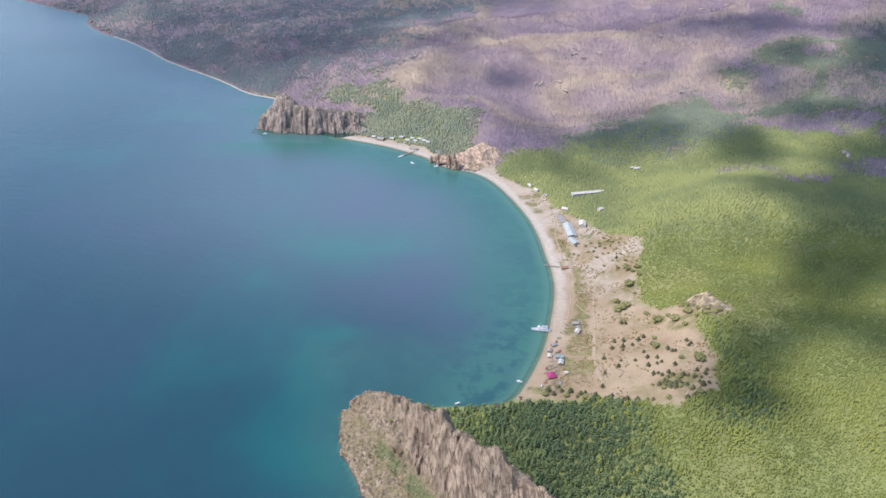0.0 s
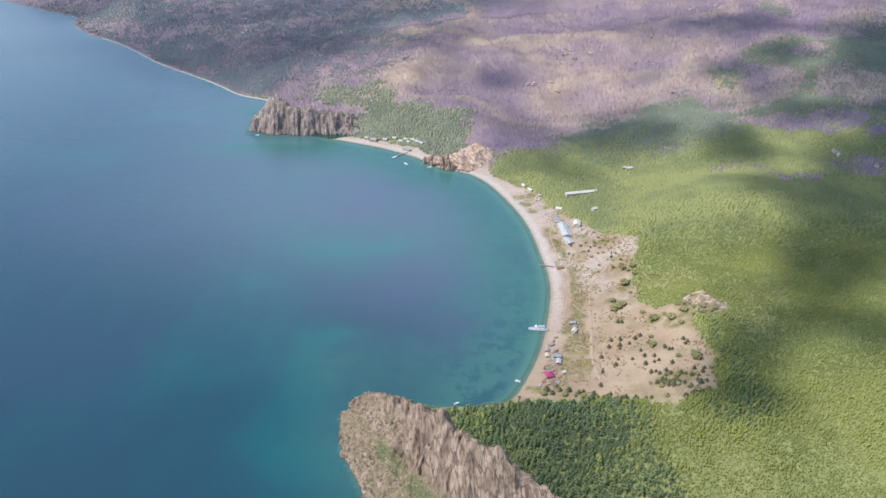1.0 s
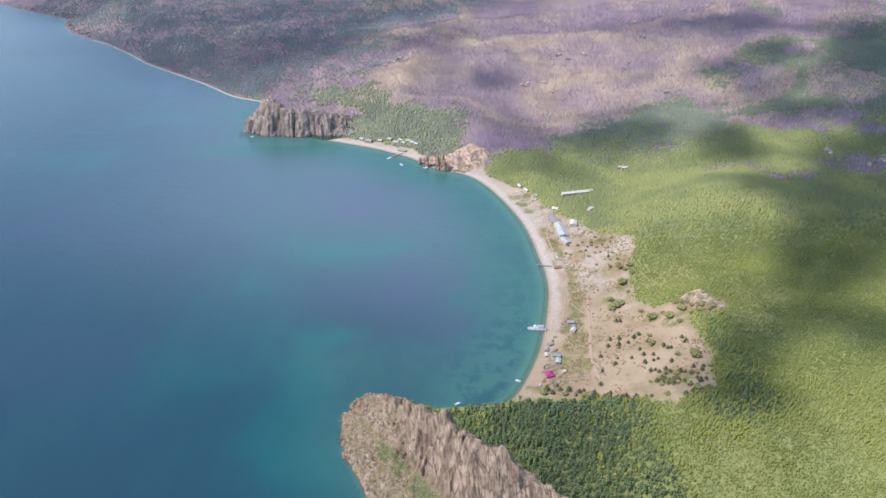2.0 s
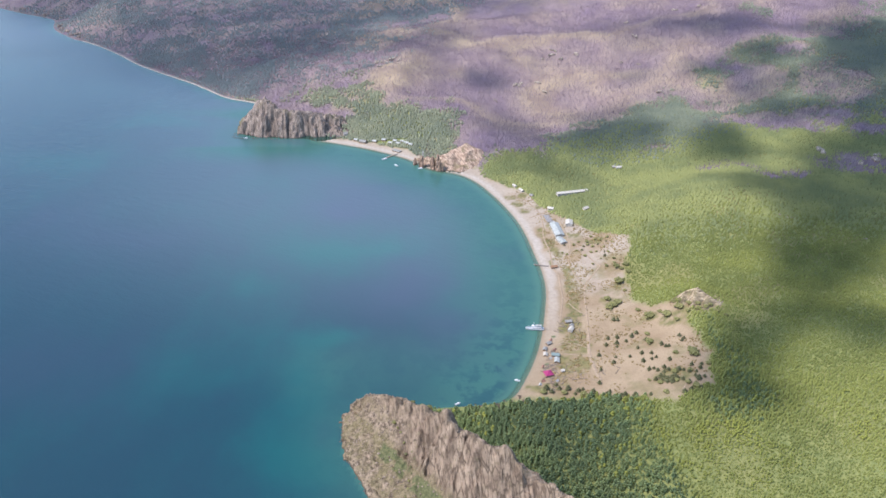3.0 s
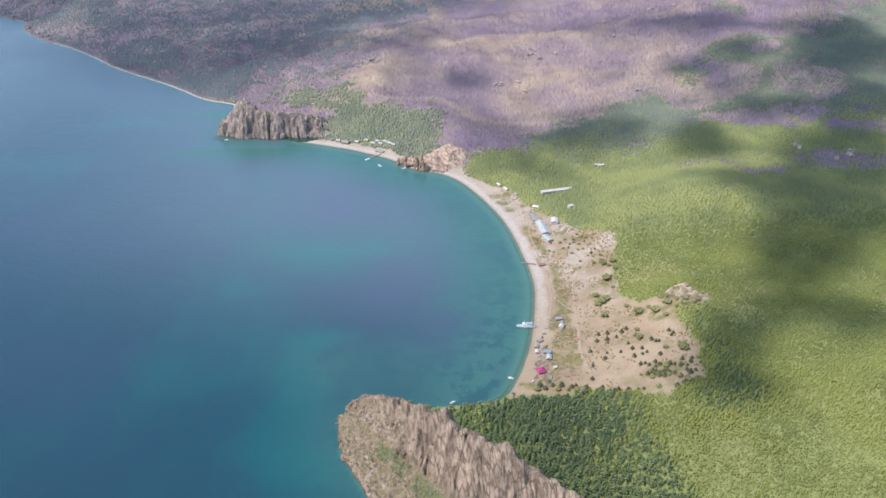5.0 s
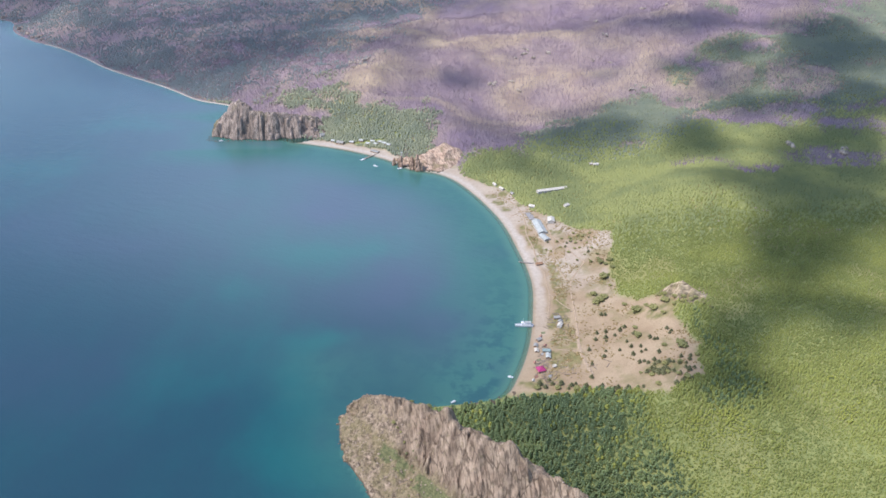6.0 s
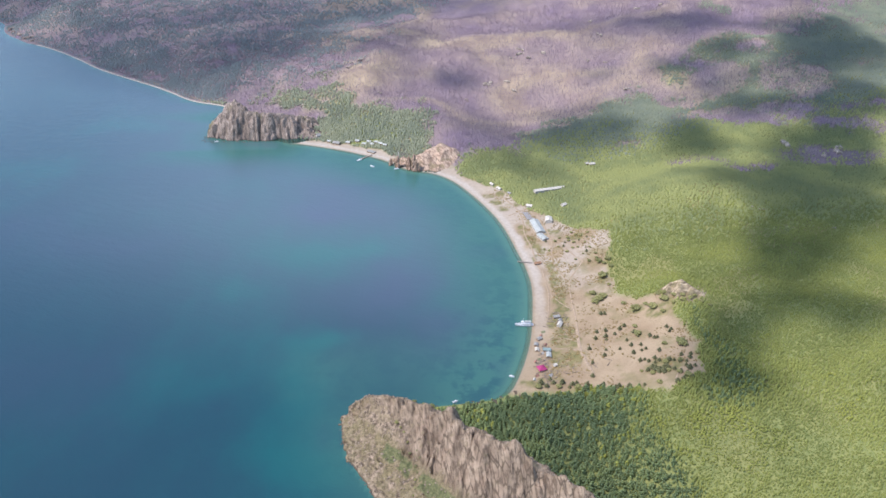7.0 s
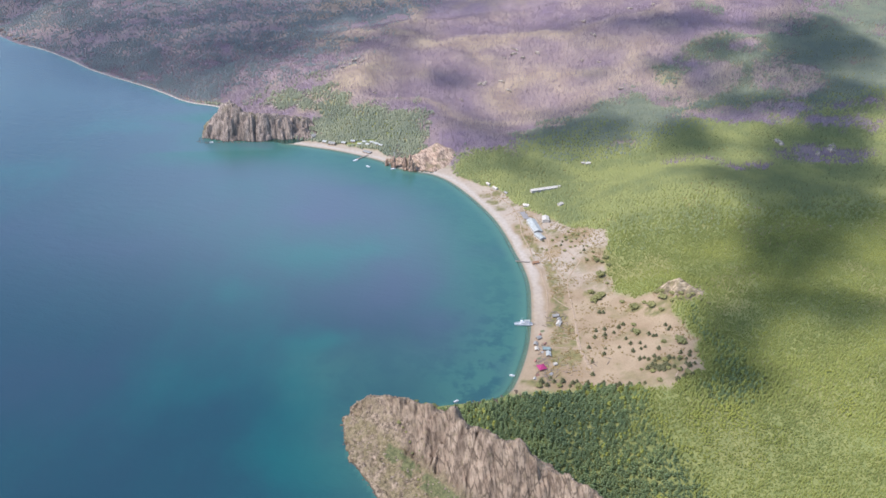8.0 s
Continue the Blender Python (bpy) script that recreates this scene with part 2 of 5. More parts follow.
FAR_COAST = [(-3600, 3900), (-1900, 2870), (-1351, 2491), (-1272, 2435), (-1203, 2397), (-1139, 2352), (-1111, 2260), (-1071, 2197), (-1031, 2157),
             (-992, 2112), (-971, 2099), (-924, 2069), (-855, 2004), (-794, 1937), (-724, 1852), (-665, 1798), (-603, 1746), (-552, 1702), (-500, 1650),
             (-465, 1609), (-428, 1581), (-395, 1570), (-366, 1552), (-350, 1510), (-358, 1430), (-379, 1370)]
BAY_COAST = [(-343, 1346), (-299, 1346), (-261, 1343), (-239, 1341), (-200, 1329), (-155, 1311), (-101, 1285), (-58, 1257), (-32, 1236),
             (-7, 1202), (18, 1189), (52, 1176), (80, 1142), (103, 1089), (121, 1036), (133, 991), (140, 941), (143, 890), (147, 850),
             (146, 800), (136, 747), (122, 688), (109, 650), (94, 616), (77, 584), (55, 576), (31, 574)]
NEAR_COAST = [(-10, 571), (-55, 566), (-85, 570), (-101, 561), (-102, 542), (-98, 519), (-91, 495), (-78, 473), (-68, 450), (-45, 420),
              (-5, 375), (40, 325), (110, 230), (200, 0), (260, -700), (400, -3000)]


def rounded(points, times=2):
    """The line with its corners cut, so that it bends smoothly."""
    p = np.array(points, float)
    for _ in range(times):
        a, b = p[:-1], p[1:]
        p = np.concatenate([p[:1], np.stack([a * 0.75 + b * 0.25, a * 0.25 + b * 0.75], 1).reshape(-1, 2), p[-1:]])
    return p


COAST = rounded(FAR_COAST + BAY_COAST + NEAR_COAST)


def to_line(x, y, line):
    """Distance to a line, the side (1: right of its direction), and how far along it the nearest place lies."""
    best, side, along, run = np.full(x.shape, 1e12), np.ones(x.shape), np.zeros(x.shape), 0.0
    for (ax, ay), (bx, by) in zip(line[:-1], line[1:]):
        ux, uy = bx - ax, by - ay
        length = math.hypot(ux, uy)
        t = np.clip(((x - ax) * ux + (y - ay) * uy) / (length * length), 0, 1)
        ex, ey = x - ax - t * ux, y - ay - t * uy
        near = ex * ex + ey * ey
        closer = near < best
        best = np.where(closer, near, best)
        side = np.where(closer, np.where(ux * ey - uy * ex > 0, -1.0, 1.0), side)
        along = np.where(closer, run + t * length, along)
        run += length
    return np.sqrt(best), side, along


def inside(x, y, polygon):
    """Whether places lie in a polygon."""
    odd = np.zeros(x.shape, bool)
    for (ax, ay), (bx, by) in zip(polygon, polygon[1:] + polygon[:1]):
        if ay != by:
            odd ^= ((ay > y) != (by > y)) & (x < (bx - ax) * (y - ay) / (by - ay) + ax)
    return odd


def inland(x, y):
    """Metres inland from the waterline; negative on the lake."""
    d, side, _ = to_line(x, y, COAST)
    left = side < 0
    return np.where(left, d, -d)


# hills: x, y, height, width across x and y
HILLS = [(420, 990, 21, 110, 100), (300, 705, 17, 45, 45), (650, 1120, -22, 200, 160), (-85, 1631, 3, 110, 110), (60, 1345, 0, 80, 60),
         (10, 1500, -7, 100, 80), (450, 620, 34, 220, 170), (720, 1660, 20, 170, 200), (320, 1850, 1, 260, 220), (860, 1480, 3, 220, 220),
         (590, 1380, -37, 170, 130), (300, 2400, 13, 500, 400), (1200, 2200, 68, 700, 600), (-300, 2200, -14, 400, 300), (220, 500, 37, 110, 110),
         (330, 1150, -42, 160, 120), (250, 1420, -61, 170, 150), (-320, 1450, -33, 160, 130), (600, 380, 58, 300, 170), (230, 1000, -15, 90, 90)]
KNOLLS = [(-62, 1575, 11, 45, 42), (18, 1555, -9, 60, 70), (-5, 1440, -6, 50, 40), (150, 1620, 8, 80, 40)]


def ground_height(x, y, d=None):
    """The bare ground over the lake's level."""
    d = inland(x, y) if d is None else d
    rise = smooth(15, 170, d)
    h = -76.6 + 0.0879 * x + 0.0904 * y
    for cx, cy, top, wx, wy in HILLS + KNOLLS:
        h = h + top * np.exp(-((x - cx) / wx) ** 2 - ((y - cy) / wy) ** 2)
    relief = fbm(x, y, 260, 5, 3) * 26 * smooth(1150, 1700, y) + fbm(x, y, 60, 3, 9) * 4 * smooth(80, 200, d)
    relief = relief + 9 * (1 - 2 * np.abs(fbm(x, y, 150, 3, 15))) * smooth(1260, 1500, y)
    h = np.minimum(h, 420)
    land = np.clip(d, 0, 60) * 0.055 + rise * (np.maximum(h, 2) + relief)
    bed = -0.09 * np.minimum(-d, 30) - 0.16 * np.clip(-d - 30, 0, 250)
    return np.where(d > 0, land, bed)


# ---- meshes ----
def surface(name, points, faces, material, values=None, smooth_faces=False):
    """A mesh from arrays of points and of faces that all have the same number of corners, with named values a point."""
    me = bpy.data.meshes.new(name)
    points, faces = np.asarray(points, np.float32), np.asarray(faces, np.int32)
    me.vertices.add(len(points)), me.loops.add(faces.size), me.polygons.add(len(faces))
    me.vertices.foreach_set("co", points.ravel())
    me.loops.foreach_set("vertex_index", faces.ravel())
    me.polygons.foreach_set("loop_start", np.arange(0, faces.size, faces.shape[1], dtype=np.int32))
    if smooth_faces:
        me.polygons.foreach_set("use_smooth", np.ones(len(faces), bool))
    for key, v in (values or {}).items():
        me.attributes.new(key, "FLOAT", "POINT").data.foreach_set("value", np.asarray(v, np.float32))
    me.update(calc_edges=True)
    me.materials.append(material)
    return me


def grid_faces(columns, rows):
    i = np.arange(columns * rows).reshape(rows, columns)
    return np.stack([i[:-1, :-1], i[:-1, 1:], i[1:, 1:], i[1:, :-1]], -1).reshape(-1, 4)


def steps(*runs):
    """Coordinates from run to run of (start, end, spacing)."""
    return np.unique(np.concatenate([np.linspace(a, b, max(2, int(round((b - a) / s)) + 1)) for a, b, s in runs]).round(3))


def part(name, bm, material, parent=None, label="", smooth_faces=False):
    """Links a bmesh as one mesh object under its thing."""
    me = bpy.data.meshes.new(name)
    bm.to_mesh(me)
    bm.free()
    me.materials.append(material)
    if smooth_faces:
        me.polygons.foreach_set("use_smooth", [True] * len(me.polygons))
    ob = new(name, me)
    ob.parent = parent
    return tagged(ob, label)


def thing(name, m, label, category, group=""):
    ob = new(name)
    ob.matrix_basis = m
    return tagged(ob, label, category, group)


def block(bm, x, y, z, sx, sy, sz, bevel=0.0, taper=1.0):
    """Adds a block that stands on z, sized sx, sy, sz, its top taper times as wide."""
    made = bmesh.ops.create_cube(bm, size=1.0)["verts"]
    for v in made:
        k = taper if v.co.z > 0 else 1.0
        v.co = Vector((x + v.co.x * sx * k, y + v.co.y * sy * k, z + (v.co.z + 0.5) * sz))
    if bevel:
        bmesh.ops.bevel(bm, geom=list({e for v in made for e in v.link_edges}), offset=bevel, segments=1, affect="EDGES")
    return bm


# ---- rocks that rise from the ground ----
def steep(x, y, d, crest, tops, profile, back):
    """The height of a headland: from its crest down to the water on the outer side, and down over back metres on the other."""
    away, side, along = to_line(x, y, crest)
    marks = np.concatenate([[0], np.cumsum(np.hypot(*np.diff(np.array(crest, float), axis=0).T))])
    top = np.interp(along, marks, tops)
    u = away / (away + np.maximum(d, 0.01))
    outer = top * np.interp(u, *profile)
    inner = top * (1 - smooth(0, back, away))
    return np.where(side > 0, outer, inner), u, away, side, along


HEAD_CREST = [(-70, 548), (-61, 541), (-24, 509), (-2, 483), (25, 428), (45, 413), (69, 394), (110, 362), (170, 320)]
HEAD_TOPS = [34, 44, 58, 69, 93, 99, 85, 76, 60]
HEAD_PROFILE = ([0, 0.05, 0.15, 0.3, 0.42, 0.52, 0.8, 0.95, 1.0], [1.0, 0.95, 0.78, 0.55, 0.36, 0.25, 0.13, 0.06, -0.03])


def ribs(s, across, seed):
    """Upright ribs and clefts along a face, 0 to 1."""
    a = 1 - np.abs(2 * vnoise(s / 9.0, across / 60.0, seed) - 1)
    b = 1 - np.abs(2 * vnoise(s / 3.7, across / 25.0, seed + 5) - 1)
    return 0.65 * a + 0.35 * b


def clefts(s, across, size, seed):
    """Narrow upright cracks between columns of rock, 0 to 1."""
    wander = 0.35 * vnoise(s / size * 0.7, across / (size * 3.0), seed + 9)
    a = 1 - np.abs(2 * vnoise(s / size + wander, across / (size * 6.0), seed) - 1)
    return np.clip(a, 0, 1) ** 3


def blocks(x, y, size, seed):
    """A stepped, blocky relief, -1 to 1."""
    a = vnoise(x / size, y / size, seed)
    step = np.floor(a * 6) / 6 + smooth(0.55, 1.0, (a * 6) % 1.0) / 6
    return 2 * step - 1


def near_headland(x, y, d):
    wx, wy = x + 3 * fbm(x, y, 14, 3, 71), y + 3 * fbm(x, y, 14, 3, 77)
    h, u, away, side, along = steep(wx, wy, d, HEAD_CREST, HEAD_TOPS, HEAD_PROFILE, 46)
    face = np.maximum(smooth(0.46, 0.33, u) * smooth(40, 72, along), 0.6 * smooth(0.22, 0.08, u) * smooth(5, 25, along)) * np.where(side > 0, 1.0, 0.5)
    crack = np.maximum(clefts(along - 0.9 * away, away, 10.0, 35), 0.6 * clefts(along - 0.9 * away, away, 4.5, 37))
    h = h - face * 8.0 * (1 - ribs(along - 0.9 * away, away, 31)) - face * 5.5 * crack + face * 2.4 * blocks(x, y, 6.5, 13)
    rough = np.where(u < 0.9, 0.42 + 0.58 * face, 0.4)
    h = h + rough * (4.0 * fbm(x, y, 16, 4, 41) + 2.4 * blocks(x + 0.4 * y, y * 0.7, 3.6, 23) + 1.8 * blocks(x * 1.2 - 0.3 * y, y * 0.6, 7.5, 27) + 1.0 * fbm(x * 1.4, y * 0.8, 4.0, 2, 43))
    h = h + 5.5 * smooth(0.12, 0.0, u) * (2 * vnoise(along / 8.0, along * 0, 51) - 1)
    h = h + 11 * np.exp(-((x - 3) ** 2 + (y - 487) ** 2) / 46) - 4 * np.exp(-((x + 8) ** 2 + (y - 493) ** 2) / 16)
    strip = smooth(0.38, 0.46, u) * smooth(0.66, 0.56, u) * smooth(-0.6, -0.1, fbm(x, y, 12, 4, 61)) * smooth(25, 45, along)
    h = h + (1 - face) * smooth(1.0, 0.9, u) * (1.1 * np.abs(fbm(x, y, 3.4, 3, 45)) + 1.5 * fbm(x, y, 8, 3, 47) + 0.9 * blocks(x * 1.1 + 0.3 * y, y * 0.8, 2.4, 29))
    turf = smooth(0.30, 0.42, u) * smooth(0.97, 0.85, u) * smooth(-0.5, 0.1, fbm(x, y, 7, 4, 67)) * 0.55
    return h, np.clip(np.maximum(strip, turf), 0, 0.9) * (side > 0), crack * face, face


CAPE_CREST = [(-374, 1367), (-357, 1377), (-338, 1384), (-321, 1388), (-298, 1378), (-262, 1374), (-225, 1386), (-190, 1400), (-150, 1410)]
CAPE_TOPS = [9, 30, 55, 68, 49, 45, 38, 28, 8]
CAPE_PROFILE = ([0, 0.2, 0.5, 0.8, 0.95, 1.0], [1.0, 0.94, 0.72, 0.36, 0.10, -0.03])


def far_cape(x, y, d):
    h, u, away, side, along = steep(x + 6 * fbm(x, y, 20, 3, 86), y + 6 * fbm(x, y, 20, 3, 88), np.maximum(d - 15 * smooth(-268, -240, x), 0), CAPE_CREST, CAPE_TOPS, CAPE_PROFILE, 75)
    face = smooth(0.05, 0.25, u) * (side > 0)
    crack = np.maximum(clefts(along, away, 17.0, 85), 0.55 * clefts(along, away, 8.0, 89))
    h = h - face * (12 * (1 - ribs(along * 0.6, away, 81)) + 14 * crack) + 4 * face * blocks(x, y, 9, 82) + 3.5 * blocks(x, y * 0.8, 4.5, 84) * smooth(1.0, 0.8, u) + 6 * fbm(x, y, 18, 4, 83) * smooth(1.0, 0.7, u)
    return h, smooth(0.0, 0.3, fbm(x, y, 25, 3, 87)) * (1 - face) * 0.7, crack * face, face


BLUFF_CREST = [(-28, 1240), (-10, 1226), (8, 1219), (30, 1222), (50, 1238), (68, 1248), (86, 1236), (100, 1206)]
BLUFF_TOPS = [3, 11, 14, 16, 22, 29, 24, 3]
BLUFF_PROFILE = ([0, 0.3, 0.6, 0.85, 1.0], [1.0, 0.85, 0.5, 0.2, -0.02])


def red_bluff(x, y, d):
    h, u, away, side, along = steep(x, y, d, BLUFF_CREST, BLUFF_TOPS, BLUFF_PROFILE, 45)
    rocky = smooth(75, 45, along)
    h = h - (0.35 + 0.65 * rocky) * smooth(0.05, 0.25, u) * 15 * (1 - ribs(along * 0.8, away, 91)) + 3 * fbm(x, y, 14, 4, 93) * smooth(1.0, 0.8, u)
    return h, smooth(0.05, 0.35, fbm(x, y, 16, 3, 97)) * 0.6, rocky * clefts(along, away, 7.0, 99), rocky


DUNE_CREST = [(282, 710), (292, 707), (303, 703), (318, 692), (326, 685)]


def sand_bluff(x, y, d):
    away, side, along = to_line(x, y, DUNE_CREST)
    marks = np.interp(along, [0, 10, 22, 36, 50], [2, 9, 12, 5, 1])
    outer = marks * (1 - smooth(2, 24, away)) - 7.0 * (1 - ribs(along * 1.7, away, 401)) * smooth(0, 4, away) * smooth(24, 14, away)
    inner = marks * (1 - smooth(0, 7, away))
    edge = np.maximum(away - 20, 0) + np.where((along < 0.5) | (along > 51), away, 0)
    return ground_height(x, y, d) + np.where(side > 0, outer, inner) + 1.2 * fbm(x, y, 7, 3, 407) - 0.4 * edge, 0.7 * smooth(0.0, 0.25, fbm(x, y, 12, 3, 409)), 0.7 * clefts(along, away, 6.0, 411), 0.3 + 0 * along


def core(x, y, crest, reach, whole):
    """Whether places lie on the outer face of a rock mass."""
    away, side, along = to_line(x, y, crest)
    end = sum(math.dist(a, b) for a, b in zip(crest, crest[1:]))
    return (side > 0) & (away < reach) & (whole | (along > 0.5)) & (along < end - 0.5)


def headland(name, extent, spacing, form, crest, reach, whole, material, label):
    """A rock mass over a rectangle of the plan, kept where it stands over the ground or close to the water."""
    jag = 4.0 if whole else 0.5
    x0, x1, y0, y1 = extent
    xs, ys = steps((x0, x1, spacing)), steps((y0, y1, spacing))
    x, y = [a.ravel() for a in np.meshgrid(xs, ys)]
    d = inland(x, y)
    bare = ground_height(x, y, d)
    d = d + jag * smooth(0.0, 0.45, fbm(x, y, 2.2 * jag, 3, 57))
    h, grass, cleft, face = form(x, y, d)
    z = np.where(d > 0, h, np.minimum(-0.35 * np.minimum(-d, 12), h))
    points = np.stack([x, y, z], 1)
    faces = grid_faces(len(xs), len(ys))
    keep = (d > -9) & ((z > bare - 3) | core(x, y, crest, reach, whole))
    faces = faces[keep[faces].any(1)]
    island = np.arange(len(points))
    for _ in range(60):
        low = island[faces].min(1)
        for corner in range(4):
            np.minimum.at(island, faces[:, corner], low)
        island = island[island]
    kinds, sizes = np.unique(island[faces[:, 0]], return_counts=True)
    faces = faces[island[faces[:, 0]] == kinds[np.argmax(sizes)]]
    used, index = np.unique(faces, return_inverse=True)
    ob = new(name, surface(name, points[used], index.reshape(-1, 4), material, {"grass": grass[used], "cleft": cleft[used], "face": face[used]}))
    return tagged(ob, label, "rock", kind="structure")


# ---- zones of the land ----
rng = np.random.default_rng(7)
SAND_EDGE = [(77, 580), (103, 586), (132, 580), (161, 577), (195, 557), (214, 538), (226, 530), (236, 536), (250, 548), (262, 557),
             (270, 555), (277, 561), (274, 571), (284, 602), (288, 634), (282, 657), (283, 676), (291, 686), (303, 680), (322, 680), (331, 678), (318, 695),
             (306, 719), (284, 698), (271, 713), (260, 718), (246, 743), (247, 788), (254, 828), (268, 864), (273, 904), (247, 922), (231, 940), (215, 973),
             (200, 995), (185, 1020), (174, 1042), (161, 1072), (146, 1100), (128, 1115), (112, 1138), (94, 1161), (84, 1189), (84, 1214), (60, 1232), (15, 1228), (-11, 1241),
             (-32, 1267), (-47, 1287), (-91, 1312), (-157, 1337), (-202, 1353), (-236, 1362), (-262, 1364)]
GREEN_EDGE = [(88, 1186), (127, 1198), (177, 1200), (209, 1238), (281, 1310), (329, 1332), (385, 1341), (437, 1373), (491, 1422), (535, 1441), (590, 1473),
              (643, 1509), (674, 1540), (720, 1557), (798, 1560), (866, 1579), (948, 1624), (1047, 1663), (2600, 2300), (2600, -900), (-200, -900), (-200, 600),
              (100, 900)]
COVE_WOOD = [(-200, 1335), (-180, 1411), (-149, 1436), (-108, 1432), (-79, 1402), (-11, 1399), (44, 1386), (54, 1350), (33, 1324), (44, 1275), (13, 1235), (-40, 1240)]
EAST_GROVE = [(284, 655), (311, 672), (333, 655), (333, 585), (324, 518), (288, 488), (240, 490), (240, 530), (262, 545), (290, 560), (284, 608)]
# burnt patches within the green forest, and thin green stands on the burnt slopes: x, y, half length, half width, turn, strength
SCARS = [(651, 1420, 72, 72, -18, 0.92), (575, 1385, 58, 48, -17, 0.85), (622, 1263, 127, 34, -22, 0.85), (413, 1208, 26, 14, -14, 0.6), (484, 1100, 55, 22, -22, 0.6),
         (542, 1061, 30, 20, -24, 0.7), (589, 1050, 18, 20, -26, 0.7), (701, 1064, 70, 37, -27, 0.7), (791, 1357, 62, 92, -23, 0.85), (715, 1250, 66, 34, -23, 0.85),
         (763, 1506, 54, 39, -21, 0.7), (834, 1591, 100, 36, -21, 0.7), (800, 1150, 72, 32, -26, 0.85)]
STANDS = [(-227, 1527, 50, 32, 5, 0.45), (-152, 1501, 43, 55, 3, 0.45), (-114, 1455, 40, 30, 1, 0.75), (-210, 1950, 62, 60, 4, 0.7), (-430, 1680, 110, 70, -40, 0.75),
          (-640, 1900, 150, 60, -40, 0.7), (-330, 1800, 120, 60, -30, 0.4), (-900, 2250, 200, 80, -30, 0.7), (-40, 2050, 160, 70, 0, 0.6), (770, 1720, 30, 50, 0, 0.5), (-700, 2150, 750, 420, -38, 0.36), (-250, 2150, 420, 260, 0, 0.34)]
# patches of dry grass on the sand: x, y, half length, half width
GRASS_SPOTS = [(153, 641, 20, 18), (157, 671, 19, 12), (162, 708, 12, 26), (163, 952, 7, 18), (169, 915, 7, 22), (178, 892, 6, 14), (204, 936, 12, 8), (138, 1052, 12, 9), (146, 1030, 9, 10), (128, 1078, 9, 9), (165, 870, 6, 8),
               (171, 745, 9, 26), (178, 790, 8, 34), (183, 838, 7, 18), (178, 972, 5, 12), (207, 934, 11, 9), (152, 1076, 10, 10), (177, 1058, 10, 18), (172, 1035, 8, 9), (236, 905, 16, 8),
               (217, 752, 12, 14), (250, 700, 9, 9), (275, 680, 16, 12), (240, 790, 12, 12), (118, 600, 26, 8), (240, 580, 22, 12)]


def share(x, y, polygon, spread, wobble, lump):
    """How far places lie in a polygon with a ragged and gradual edge, from 0 to 1."""
    wx, wy = x + wobble * fbm(x, y, lump, 4, 121), y + wobble * fbm(x, y, lump, 4, 127)
    return sum(inside(wx + spread * r * math.cos(2.4 * k), wy + spread * r * math.sin(2.4 * k), polygon).astype(float)
               for k, r in enumerate((0.0, 0.3, 0.45, 0.6, 0.7, 0.8, 0.9, 1.0))) / 8


def spotted(x, y, spots, lump, seed):
    """How far places lie in ragged oval patches, from 0 to 1."""
    wx, wy = x + 0.7 * lump * fbm(x, y, lump, 4, seed), y + 0.7 * lump * fbm(x, y, lump, 4, seed + 50)
    total = np.zeros(x.shape)
    for cx, cy, a, b, turn, k in spots:
        c, s = math.cos(radians(turn)), math.sin(radians(turn))
        u, v = (wx - cx) * c + (wy - cy) * s, (wy - cy) * c - (wx - cx) * s
        total = np.maximum(total, k * smooth(1.35, 0.65, np.hypot(u / a, v / b)))
    return total


def parched(x, y):
    """Where the forest stands thin over dry ochre ground."""
    # A sunlit patch of the slope is put in as paler dry ground.
    sun_patch = 0.5 * np.exp(-((x - 262) / 30) ** 2 - ((y - 452) / 34) ** 2)
    return np.maximum(sun_patch, smooth(0.08, 0.42, fbm(x, y, 60, 5, 135) + 0.10 * smooth(640, 840, y) * smooth(1060, 960, y)) * smooth(60, 160, x) * np.maximum(smooth(570, 640, y), 0.35 * smooth(190, 260, x)))


def ash_and_shade(x, y):
    """Where the fire left dense dead stands in the hollows (1) and pale bare ridges (0), with sun and shade painted in.
    """
    ridge = 1 - 2 * np.abs(fbm(x, y, 150, 2, 15))
    # Sunlit knolls are set paler; the west and the foot purplish, as shaded.
    pale = 0.55 * np.exp(-((x - 330) / 230) ** 2 - ((y - 1600) / 150) ** 2) + 0.8 * np.exp(-((x + 50) / 85) ** 2 - ((y - 1560) / 95) ** 2)
    return np.clip(0.15 - pale + 0.9 * smooth(1.1, 0.2, ridge + 0.7 * fbm(x, y * 0.5, 110, 4, 143)) + 0.5 * smooth(1330, 1230, y) + 0.6 * smooth(-150, -320, x), 0, 1)


